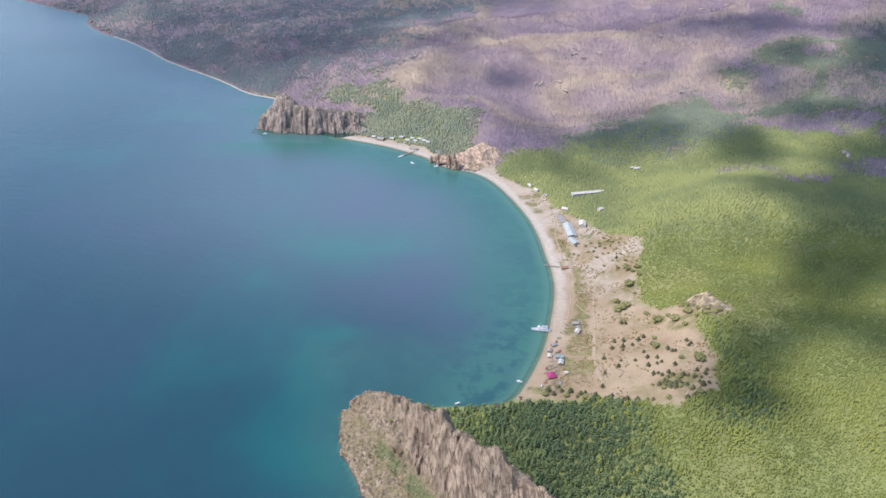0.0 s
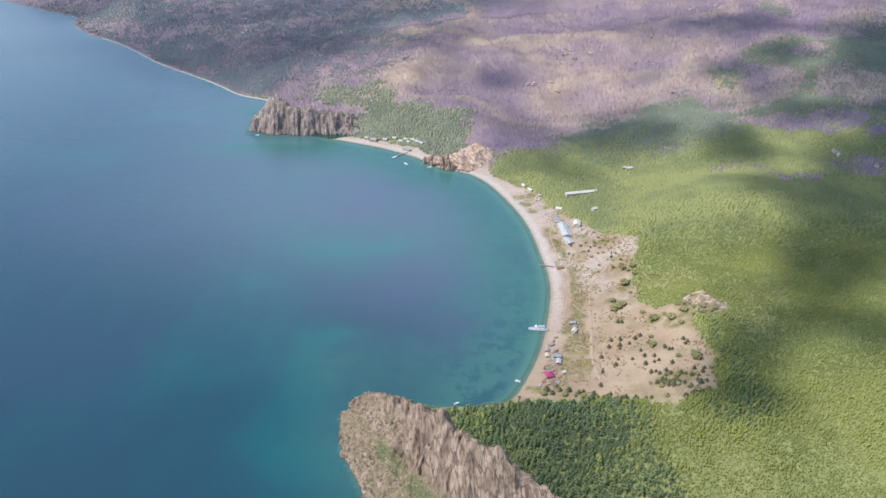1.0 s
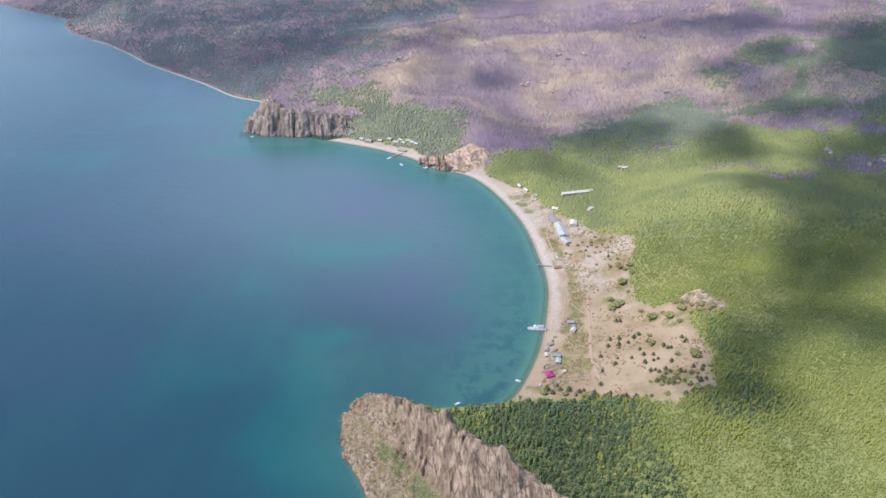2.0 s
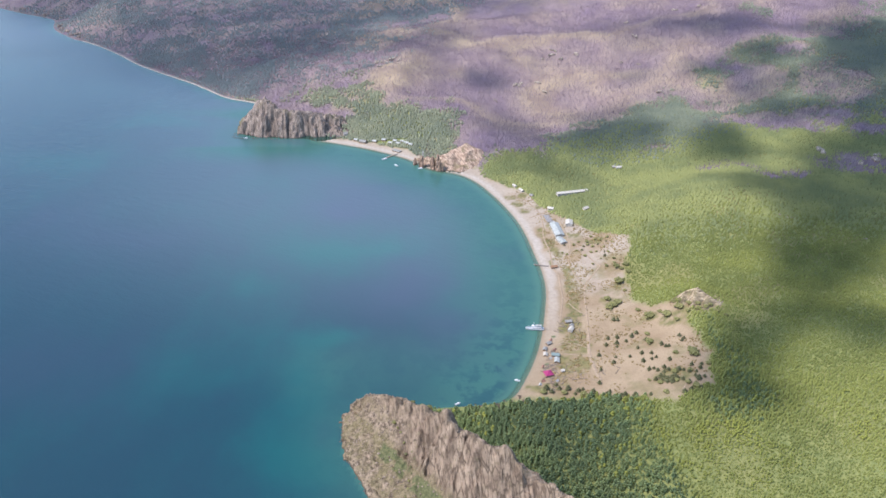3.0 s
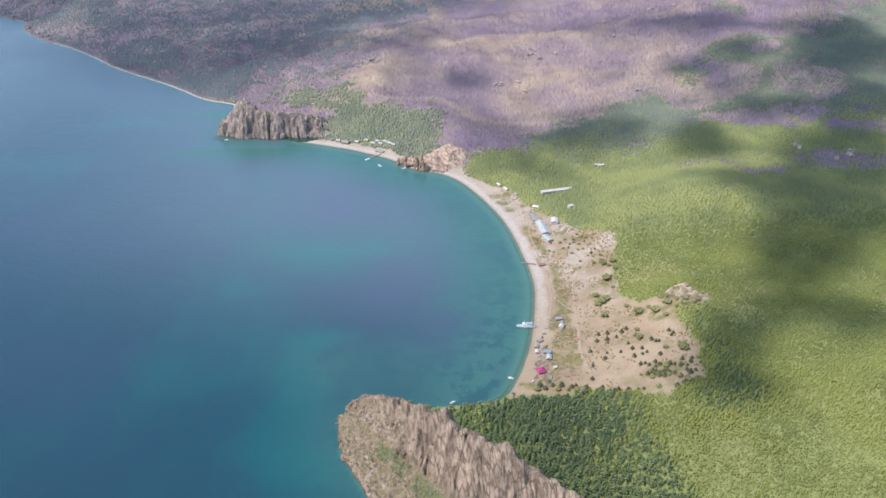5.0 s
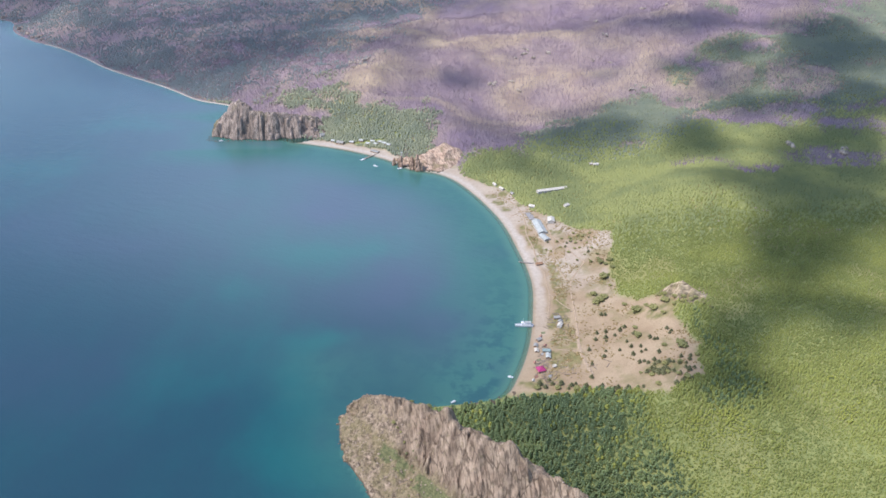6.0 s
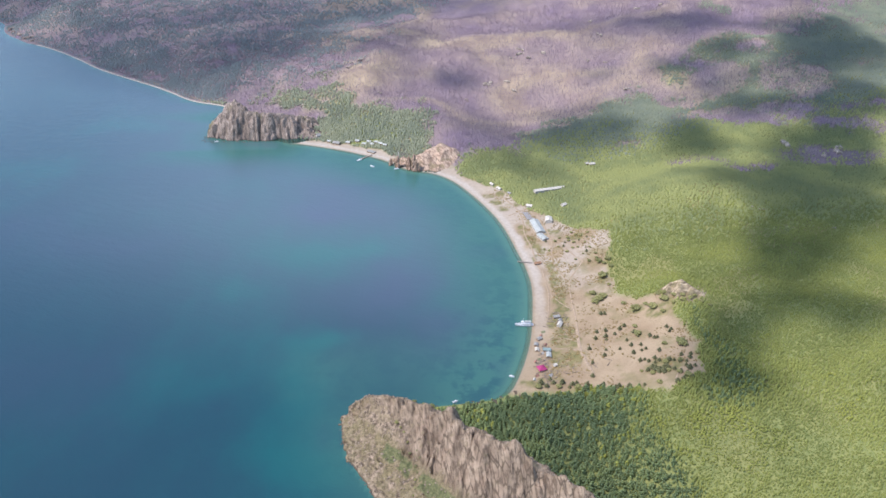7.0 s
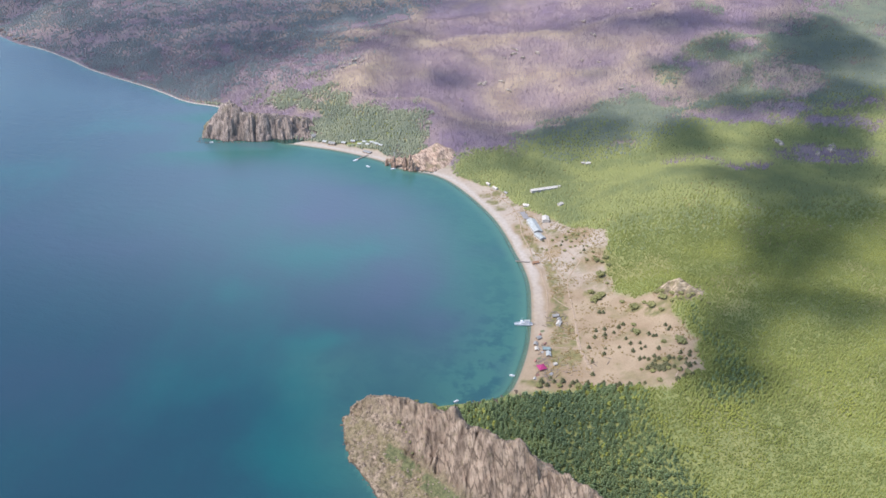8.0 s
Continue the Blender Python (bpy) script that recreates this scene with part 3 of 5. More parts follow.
def zones(x, y, d):
    """How much sand, dry grass, burnt ground, shingle and wet sand there is at places."""
    wx, wy = x + 9 * fbm(x, y, 22, 3, 101), y + 9 * fbm(x, y, 22, 3, 107)
    sand = share(x, y, SAND_EDGE, 6, 9, 18) * (d > -40)
    high = smooth(1220, 1420, y + 0.25 * x + 120 * fbm(x, y, 200, 3, 137))
    green = share(x, y, GREEN_EDGE, 44, 45, 60)
    scar = np.maximum(spotted(x, y, SCARS, 50, 131), 0.55 * smooth(0.10, 0.5, fbm(x, y * 2.0, 120, 5, 133) + 0.1 * high) * smooth(0.3, 0.9, high))
    cove, stand = share(x, y, COVE_WOOD, 38, 45, 50), spotted(x, y, STANDS, 90, 139)
    alive = np.maximum(np.maximum(green * (1 - scar), cove), stand)
    alive = np.clip(alive + 0.6 * fbm(x, y, 26, 4, 165) * smooth(0, 0.25, alive) * smooth(1, 0.8, alive), 0, 1)
    grass = np.zeros(x.shape)
    for cx, cy, a, b in GRASS_SPOTS:
        r = np.hypot((wx - cx) / a, (wy - cy) / b)
        grass = np.maximum(grass, smooth(1.15, 0.75, r))
    grass = np.clip(1.8 * grass, 0, 1)
    grass = np.maximum(grass, 0.45 * smooth(0.12, 0.3, fbm(x, y, 26, 4, 171)) * (d > 32)) * sand
    grass = grass * smooth(-0.5, 0.1, fbm(x, y, 5, 3, 175))
    shingle = smooth(1.5, 5, d) * smooth(21, 11, d + 7 * fbm(x, y, 25, 3, 181)) * sand * smooth(570, 900, y)
    shingle = np.maximum(shingle, 0.6 * sand * smooth(700, 860, y) * smooth(-0.4, 0.10, fbm(x, y, 40, 4, 185)))
    wet = smooth(2.4, 0.6, d) * smooth(-3, -1, d) * 0.8
    return sand, np.clip(grass, 0, 0.95), 1 - alive, shingle, wet * sand


# ---- ground, lake and headlands ----
HEADLANDS = (("near_headland", (-125, 210, 300, 590), 0.85, near_headland, HEAD_CREST, 130, True, GRANITE, "pale pinkish granite headland with ribbed cliffs and dry grass"),
             ("far_cape", (-400, -120, 1325, 1470), 1.5, far_cape, CAPE_CREST, 55, True, GREY_CLIFF, "steep grey rock cape with upright clefts above the water"),
             ("red_bluff", (-45, 120, 1175, 1300), 1.6, red_bluff, BLUFF_CREST, 45, False, RED_ROCK, "reddish crumbling rock bluff at the end of the beach"),
             ("sand_bluff", (265, 365, 645, 730), 1.5, sand_bluff, DUNE_CREST, 0, False, PALE_ROCK, "pale crumbling sandstone bluff over the dunes"))


def build_ground():
    xs = steps((-6000, -1600, 400), (-1600, -420, 9), (-420, -120, 5), (-120, 420, 3), (420, 1200, 8), (1200, 2600, 25), (2600, 7000, 400))
    ys = steps((-3000, 300, 300), (300, 420, 6), (420, 1000, 3), (1000, 1400, 4.5), (1400, 2000, 8), (2000, 3200, 18), (3200, 7000, 300))
    x, y = [a.ravel() for a in np.meshgrid(xs, ys)]
    d = inland(x, y)
    z = ground_height(x, y, d)
    for _, (x0, x1, y0, y1), _, form, crest, reach, whole, _, _ in HEADLANDS:
        k = np.nonzero((x > x0) & (x < x1) & (y > y0) & (y < y1) & (d > 0))[0]
        h = form(x[k], y[k], d[k])[0]
        z[k] = np.where(core(x[k], y[k], crest, reach, whole) & (whole | (h > z[k] - 0.4)), np.minimum(z[k], h - 4), z[k])
    sand, grass, burnt, shingle, wet = zones(x, y, d)
    z = z + np.where((sand > 0.5) & (d > 5), 0.5 * fbm(x, y, 14, 3, 191), 0)
    # Floor greys with distance in the burnt tone, imitating haze.
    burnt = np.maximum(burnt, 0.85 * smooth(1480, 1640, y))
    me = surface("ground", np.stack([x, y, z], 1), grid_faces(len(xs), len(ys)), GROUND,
                 {"sand": sand, "grass": grass, "burnt": burnt, "shingle": shingle, "wet": wet, "ash_shade": ash_and_shade(x, y), "dry": parched(x, y)}, True)
    tagged(new("ground", me), "sandy bay shore rising to wooded and burnt hills", "ground", kind="structure")


# green shoals and bluish patches of the lake: x, y, half widths, and strength
SHOALS = [(-200, 890, 130, 115, 0.32), (-237, 790, 52, 40, 0.4), (-163, 908, 49, 66, 0.5), (-149, 625, 55, 66, 0.7), (-255, 640, 70, 62, 0.42), (-335, 640, 60, 66, 0.28), (-190, 712, 60, 40, 0.4), (-60, 905, 60, 36, 0.5), (-146, 497, 67, 65, 1), (-115, 708, 34, 23, 0.5),
          (44, 607, 43, 23, 0.7), (72, 689, 33, 67, 0.4), (101, 814, 37, 100, 0.5), (24, 801, 44, 69, 0.3), (-268, 1300, 76, 34, 1.6), (25, 1165, 49, 29, 0.6),
          (-651, 1214, 136, 82, 0.4), (-528, 1438, 100, 56, 0.5), (-261, 1121, 78, 92, 0.3), (-50, 924, 66, 51, 0.3), (-156, 714, 34, 46, 0.4), (-310, 694, 56, 68, 0.2)]
MAUVE_SPOTS = [(-141, 1035, 81, 44, 0.6), (-91, 1110, 66, 36, 0.6), (-93, 795, 84, 60, 0.45), (-34, 815, 55, 80, 0.45), (34, 724, 48, 41, 0.8), (10, 657, 39, 31, 0.4),
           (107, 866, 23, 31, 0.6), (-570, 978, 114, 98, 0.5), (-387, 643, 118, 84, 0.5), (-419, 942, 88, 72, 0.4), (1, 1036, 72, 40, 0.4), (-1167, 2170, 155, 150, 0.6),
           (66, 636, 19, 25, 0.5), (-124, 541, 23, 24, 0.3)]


def build_lake():
    xs = steps((-6000, -1600, 400), (-1600, -420, 30), (-420, -120, 12), (-120, 160, 4), (160, 400, 60), (400, 6000, 800))
    ys = steps((-3000, 300, 300), (300, 600, 6), (600, 1400, 5), (1400, 2600, 20), (2600, 7000, 400))
    x, y = [a.ravel() for a in np.meshgrid(xs, ys)]
    off = np.clip(-inland(x, y), 0, 400)
    rocky = smooth(80, -30, x) * smooth(680, 560, y + 25 * fbm(x, y, 60, 3, 195)) + smooth(-225, -245, x) * smooth(1480, 1440, y) * smooth(1290, 1310, y)
    off = off + 90 * np.clip(rocky, 0, 1) * smooth(0, 2, off) + 110 * smooth(1480, 1560, y) * smooth(0, 4, off)
    # How much of the painted far sheen the water takes, growing up the bay.
    far_sheen = smooth(500, 1000, y + 0.25 * x) * (1 - 0.8 * smooth(-180, -700, x + 0.15 * y - 150))
    wx, wy = x + 45 * fbm(x, y, 90, 4, 281), y + 45 * fbm(x, y, 90, 4, 283)
    teal, mauve = [sum(k * np.exp(-((wx - cx) / a) ** 2 - ((wy - cy) / c) ** 2) for cx, cy, a, c, k in rows) for rows in (SHOALS, MAUVE_SPOTS)]
    me = surface("water", np.stack([x, y, x * 0], 1), grid_faces(len(xs), len(ys)), WATER, {"offshore": off, "distance": far_sheen, "teal": teal, "mauve": mauve}, True)
    tagged(new("water", me), "calm blue-green lake water, turquoise along the shore", "water", kind="structure")


build_ground()
build_lake()
for row in HEADLANDS:
    headland(*row)


def build_strand(name, first, last, near, far, material, label):
    """A strip of pale shingle or trodden ground that follows the far coast, at some metres from the waterline."""
    line = COAST[(COAST[:, 0] > first) & (COAST[:, 0] < last) & (COAST[:, 1] > 1545)]
    run = np.concatenate([[0], np.cumsum(np.hypot(*np.diff(line, axis=0).T))])
    at = np.arange(0, run[-1], 4.0)
    x, y = np.interp(at, run, line[:, 0]), np.interp(at, run, line[:, 1])
    tx, ty = np.gradient(x), np.gradient(y)
    size = np.hypot(tx, ty)
    rows = []
    for k in range(5):
        away = near + (far - near) * k / 4 * (1 + 0.4 * fbm(at, at * 0, 40, 3, 197)) + 1.2 * fbm(at, at * 0 + 9, 25, 2, 199)
        px, py = x - ty / size * away, y + tx / size * away
        edge = 0.9 if 0 < k < 4 else -0.5
        rows.append(np.stack([px, py, np.maximum(ground_height(px, py), 0.1) + edge], 1))
    tagged(new(name, surface(name, np.stack(rows, 1).reshape(-1, 3), grid_faces(5, len(at)), material, None, True)), label, "shore", kind="structure")


SHINGLE = plain("pale_shingle", (0.310, 0.270, 0.218), 0.95, 4.0, 0.25)
PATH_EARTH = plain("bare_earth", (0.235, 0.175, 0.115), 0.95, 4.0, 0.25)
build_strand("far_strand", -960, -360, -1.5, 4.0, SHINGLE, "narrow strip of pale shingle along the far shore")
build_strand("shore_track", -590, -380, 13.0, 17.0, PATH_EARTH, "bare earth track above the far shore")

# ---- woods ----
GOLD = (1 + 5 ** 0.5) / 2
ICO = np.array([(-1, GOLD, 0), (1, GOLD, 0), (-1, -GOLD, 0), (1, -GOLD, 0), (0, -1, GOLD), (0, 1, GOLD), (0, -1, -GOLD), (0, 1, -GOLD),
                (GOLD, 0, -1), (GOLD, 0, 1), (-GOLD, 0, -1), (-GOLD, 0, 1)]) / math.hypot(1, GOLD)
ICO_FACES = np.array([(a, b, c) for a in range(12) for b in range(a + 1, 12) for c in range(b + 1, 12)
                      if max(np.linalg.norm(ICO[a] - ICO[b]), np.linalg.norm(ICO[b] - ICO[c]), np.linalg.norm(ICO[a] - ICO[c])) < 1.2])
turned = np.einsum("ij,ij->i", np.cross(ICO[ICO_FACES[:, 1]] - ICO[ICO_FACES[:, 0]], ICO[ICO_FACES[:, 2]] - ICO[ICO_FACES[:, 0]]), ICO[ICO_FACES[:, 0]]) < 0
ICO_FACES[turned] = ICO_FACES[turned][:, ::-1]


def clumps(rows):
    """Uneven clumps of twigs: rows of x, y, z and radii across and up."""
    points, faces = [], []
    for x, y, z, r, up in rows:
        faces.append(ICO_FACES + 12 * len(points))
        points.append(ICO * rng.uniform(0.72, 1.28, (12, 1)) * (r, r, up) + (x, y, z))
    return np.concatenate(points), np.concatenate(faces)


def stem(height, foot, tip, sides=3, lean=0.0):
    """A tapered trunk."""
    a = np.arange(sides) * 2 * math.pi / sides
    ring = np.stack([np.cos(a), np.sin(a), 0 * a], 1)
    points = np.concatenate([ring * foot - (0, 0, 0.8), ring * tip + (lean, 0, height)])
    i, j = np.arange(sides), (np.arange(sides) + 1) % sides
    return points, np.concatenate([np.stack([i, j, j + sides], 1), np.stack([i, j + sides, i + sides], 1)])


def joined(*pieces):
    points, faces, count = [], [], 0
    for p, f in pieces:
        points.append(p), faces.append(f + count)
        count += len(p)
    return np.concatenate(points), np.concatenate(faces)


def pine_form(kind):
    """A pine about one unit high in one of three grades of detail."""
    wide = rng.uniform(0.19, 0.26)
    if kind == "distant":
        a = np.arange(6) * math.pi / 3
        ring = np.stack([np.cos(a) * wide, np.sin(a) * wide, 0.12 + 0 * a], 1) * rng.uniform(0.7, 1.3, (6, 1))
        i, j = np.arange(6), (np.arange(6) + 1) % 6
        return np.concatenate([ring, [(rng.uniform(-0.04, 0.04), rng.uniform(-0.04, 0.04), 1.0)]]), np.stack([i, j, 0 * i + 6], 1)
    if kind == "spire":
        a = np.arange(5) * math.pi / 2.5
        ring = np.stack([np.cos(a), np.sin(a), 0 * a], 1)
        low = ring * wide * rng.uniform(0.7, 1.3, (5, 1)) + np.stack([0 * a, 0 * a, rng.uniform(0.10, 0.30, 5)], 1)
        mid = ring * wide * 0.66 * rng.uniform(0.7, 1.3, (5, 1)) + np.stack([0 * a, 0 * a, rng.uniform(0.48, 0.70, 5)], 1)
        i, j = np.arange(5), (np.arange(5) + 1) % 5
        top = [(rng.uniform(-0.03, 0.03), rng.uniform(-0.03, 0.03), 1.0)]
        return np.concatenate([low, mid, top]), np.concatenate([np.stack([i, j, j + 5], 1), np.stack([i, j + 5, i + 5], 1), np.stack([i + 5, j + 5, 0 * i + 10], 1)])
    if kind == "grove":
        rows = [(0, 0, 0.92, wide * 0.30, 0.09)]
        for k in range(6):
            z = 0.31 + 0.097 * k
            r = wide * 0.85 * (1 - z) ** 0.8
            rows.append((r * math.cos(k * 2.4), r * math.sin(k * 2.4), z, wide * (0.26 + 0.36 * (1 - z)) * rng.uniform(0.85, 1.15), rng.uniform(0.09, 0.14)))
    else:
        rows = [(0, 0, 0.82, wide * 0.66, 0.17), (0, 0, 0.58, wide * 0.95, 0.18)]
        for k in range(2):
            a = k * 3.1 + rng.uniform(0, 1)
            rows.append((wide * 0.6 * math.cos(a), wide * 0.6 * math.sin(a), rng.uniform(0.42, 0.60), wide * 0.62, 0.13))
    return clumps(rows)


def snag_form():
    """A burnt tree: a bare leaning spar with a few broken boughs."""
    lean = rng.uniform(-0.06, 0.06)
    spar = (np.array([(0.036, 0, 0), (-0.018, 0.031, 0), (-0.018, -0.031, 0), (lean, 0, 1.0)]), np.array([(0, 1, 3), (1, 2, 3), (2, 0, 3)]))
    boughs = []
    for k in range(6):
        a, z = 2.4 * k + rng.uniform(0, 0.8), 0.24 + 0.11 * k
        out = np.array((math.cos(a), math.sin(a), 0.3)) * rng.uniform(0.12, 0.22) * (1.15 - z)
        boughs.append((np.array([(0, 0, z), (0, 0, z + 0.09), (out[0], out[1], z + out[2])]), np.array([(0, 1, 2)])))
    return joined(spar, *boughs)


def plant(name, forms, places, heights, widths, material, label, category):
    """All trees of a wood in one mesh."""
    points, faces, count = [], [], 0
    kind, turn = rng.integers(0, len(forms), len(places)), rng.uniform(0, 6.28, len(places))
    for k, (p, f) in enumerate(forms):
        m = np.nonzero(kind == k)[0]
        c, s, w, h = np.cos(turn[m]), np.sin(turn[m]), (heights * widths)[m], heights[m]
        q = np.empty((len(m), len(p), 3))
        q[:, :, 0] = (c[:, None] * p[:, 0] - s[:, None] * p[:, 1]) * w[:, None] + places[m, 0:1]
        q[:, :, 1] = (s[:, None] * p[:, 0] + c[:, None] * p[:, 1]) * w[:, None] + places[m, 1:2]
        q[:, :, 2] = p[:, 2] * h[:, None] + places[m, 2:3]
        points.append(q.reshape(-1, 3))
        faces.append((f[None] + (np.arange(len(m)) * len(p))[:, None, None]).reshape(-1, 3) + count)
        count += q.shape[0] * q.shape[1]
    me = surface(name, np.concatenate(points), np.concatenate(faces), material)
    return tagged(new(name, me), label, category, kind="stuff")


def sown(x0, x1, y0, y1, spacing):
    """Uneven places over a stretch of land, within the wedge of the bay."""
    x, y = [a.ravel() for a in np.meshgrid(np.arange(x0, x1, spacing), np.arange(y0, y1, spacing))]
    x, y = x + rng.uniform(-0.5, 0.5, x.shape) * spacing, y + rng.uniform(-0.5, 0.5, y.shape) * spacing
    k = (x < 0.72 * y + 130) & (x > -0.56 * y - 180)
    x, y = x[k], y[k]
    d = inland(x, y)
    k = d > 6
    return x[k], y[k], d[k]


CLEARINGS = [(186, 955, 15, 42), (207, 969, 14, 16), (231, 1070, 27, 4), (241, 1012, 7, 7), (188, 1024, 7, 7), (183, 996, 14, 16),
             (-100, 1318, 60, 5), (151, 1095, 9, 16), (331, 1168, 9, 5)]


def open_ground(x, y, d):
    """Whether a place is free of trees: sand, rock faces and the yards of houses."""
    sand, _, burnt, _, _ = zones(x, y, d)
    free = sand > rng.uniform(0.15, 0.85, x.shape)
    for cx, cy, a, b in CLEARINGS:
        free |= np.hypot((x - cx) / a, (y - cy) / b) < 1
    bare = ground_height(x, y, d)
    for _, (x0, x1, y0, y1), _, form, crest, reach, whole, _, _ in HEADLANDS:
        k = np.nonzero((x > x0) & (x < x1) & (y > y0) & (y < y1))[0]
        h = form(x[k], y[k], d[k])[0]
        free[k] |= (h > bare[k] + 1.5) | (core(x[k], y[k], crest, reach, whole) & (h > bare[k] - 0.4))
    return free, burnt > rng.uniform(0.1, 0.9, x.shape), bare


EDGE_TREES = []


def build_woods():
    near = [pine_form("near") for _ in range(8)]
    full = [pine_form("grove") for _ in range(8)]
    spires = [pine_form("spire") for _ in range(12)]
    distant = [pine_form("distant") for _ in range(8)]
    snags = [snag_form() for _ in range(8)]
    spars = [(np.array([(0.04, 0, 0), (-0.02, 0.035, 0), (-0.02, -0.035, 0), (rng.uniform(-0.06, 0.06), 0, 1.0)]), np.array([(0, 1, 3), (1, 2, 3), (2, 0, 3)])) for _ in range(6)]
    x, y, d = sown(-60, 800, 330, 980, 1.95)
    free, burnt, z = open_ground(x, y, d)
    grove = smooth(236, 156, x + 45 * fbm(x, y, 45, 4, 201)) * smooth(640, 600, y)
    grove = np.maximum(grove, 0.5 * share(x, y, EAST_GROVE, 26, 30, 40))
    k = ~free & ~burnt & (rng.random(len(x)) < (0.90 - 0.42 * grove) * (1 - 0.3 * parched(x, y) * (1 - grove)) * smooth(980, 850, y))
    tall = 3.1 + 1.2 * smooth(-0.3, 0.3, fbm(x, y, 90, 3, 211)) + 4.0 * grove
    broad = rng.uniform(0.92, 1.28, len(x)) + 0.12 * grove
    # The same sunlit patch, imitated by low, broad, yellower leafy trees.
    sunny_spot = np.exp(-((x - 264) / 36) ** 2 - ((y - 458) / 36) ** 2)
    tall, broad = tall * (1 - 0.2 * (1 - grove)) * (1 - 0.5 * sunny_spot), broad * (1 + 0.15 * (1 - grove)) * (1 + 0.35 * sunny_spot)
    birch = ((fbm(x, y, 35, 3, 221) > 0.42 - 0.9 * sunny_spot) & (y < 640) & (grove < 0.3)) | ((rng.random(len(x)) < 0.07) & (grove > 0.3) & (fbm(x, y, 40, 2, 225) > -0.1))
    leafy = k & birch
    k &= ~birch
    place = np.stack([x, y, z - 0.3], 1)
    height = tall * rng.uniform(0.55, 1.3, len(x)) * (1 + 0.25 * fbm(x, y, 14, 2, 213))
    deep = k & (grove > rng.uniform(0.25, 0.75, len(x)))
    rim = deep & (zones(x, y + 11, inland(x, y + 11))[0] > 0.5) & (y > 540)
    EDGE_TREES.extend(zip(x[rim].tolist(), y[rim].tolist(), z[rim].tolist(), height[rim].tolist()))
    k &= ~rim
    deep &= ~rim
    k &= ~deep
    plant("pine_grove", full, place[deep], height[deep], broad[deep], GROVE_PINE, "tall dark green pines behind the headland", "forest")
    plant("pine_forest", spires, place[k], height[k], broad[k], PINE, "dense green young pine forest on the slopes behind the beach", "forest")
    plant("birch_wood", near, place[leafy], height[leafy], broad[leafy] * 1.1, BIRCH, "light green leafy trees among the pines", "forest")
    x, y, d = sown(-950, 1500, 820, 1900, 2.9)
    free, burnt, z = open_ground(x, y, d)
    place, height = np.stack([x, y, z - 0.3], 1), rng.uniform(3.2, 5.0, len(x))
    k = ~free & ~burnt & (rng.random(len(x)) < (0.92 - 0.25 * parched(x, y)) * smooth(820, 950, y))
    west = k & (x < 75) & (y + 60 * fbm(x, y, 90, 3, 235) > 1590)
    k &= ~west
    plant("western_pine_forest", distant, place[west], height[west], rng.uniform(1.9, 2.5, int(west.sum())), DISTANT_PINE, "pine forest above the grey cape, coloured blue-green as by haze", "forest")
    high = k & (x >= 80) & (smooth(1130, 1330, y + 90 * fbm(x, y, 120, 3, 231) + 200 * smooth(80, 0, x)) > rng.uniform(0.15, 0.85, len(x)))
    k &= ~high
    cove = k & (x < 80)
    k &= ~cove
    plant("cove_pine_wood", spires, place[cove], height[cove] * 1.3, rng.uniform(1.2, 1.7, int(cove.sum())), COVE_PINE, "dull green pines above the far hamlet", "forest")
    plant("hill_pine_forest", distant, place[high], height[high], rng.uniform(1.8, 2.4, int(high.sum())), HILL_PINE, "pines between burnt patches on the hills, dulled blue-green as by haze", "forest")
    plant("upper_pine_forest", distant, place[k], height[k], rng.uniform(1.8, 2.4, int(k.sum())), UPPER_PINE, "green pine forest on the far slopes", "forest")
    k = ~free & burnt & (rng.random(len(x)) < 0.30 + 0.34 * ash_and_shade(x, y))
    plant("burnt_forest", snags, place[k], height[k] * 1.7, rng.uniform(0.8, 1.4, int(k.sum())), SNAG, "grey standing trunks of burnt trees on the hills", "forest")
    x, y, d = sown(-1800, 2400, 1900, 2600, 4.4)
    free, burnt, z = open_ground(x, y, d)
    place, height = np.stack([x, y, z - 0.3], 1), rng.uniform(3.6, 5.6, len(x))
    k = ~free & ~burnt
    plant("distant_pine_forest", distant, place[k], height[k], rng.uniform(2.0, 2.8, int(k.sum())), DISTANT_PINE, "pines on the distant hills, paled and blued as by haze", "forest")
    k = ~free & burnt & (rng.random(len(x)) < 0.5)
    plant("distant_burnt_forest", spars, place[k], height[k] * 1.5, rng.uniform(1.2, 1.9, int(k.sum())), SNAG, "grey burnt trees on the distant hills", "forest")


build_woods()


# ---- clouds over the bay, whose shadows lie on the land ----
CLOUD_BASE = 1500.0


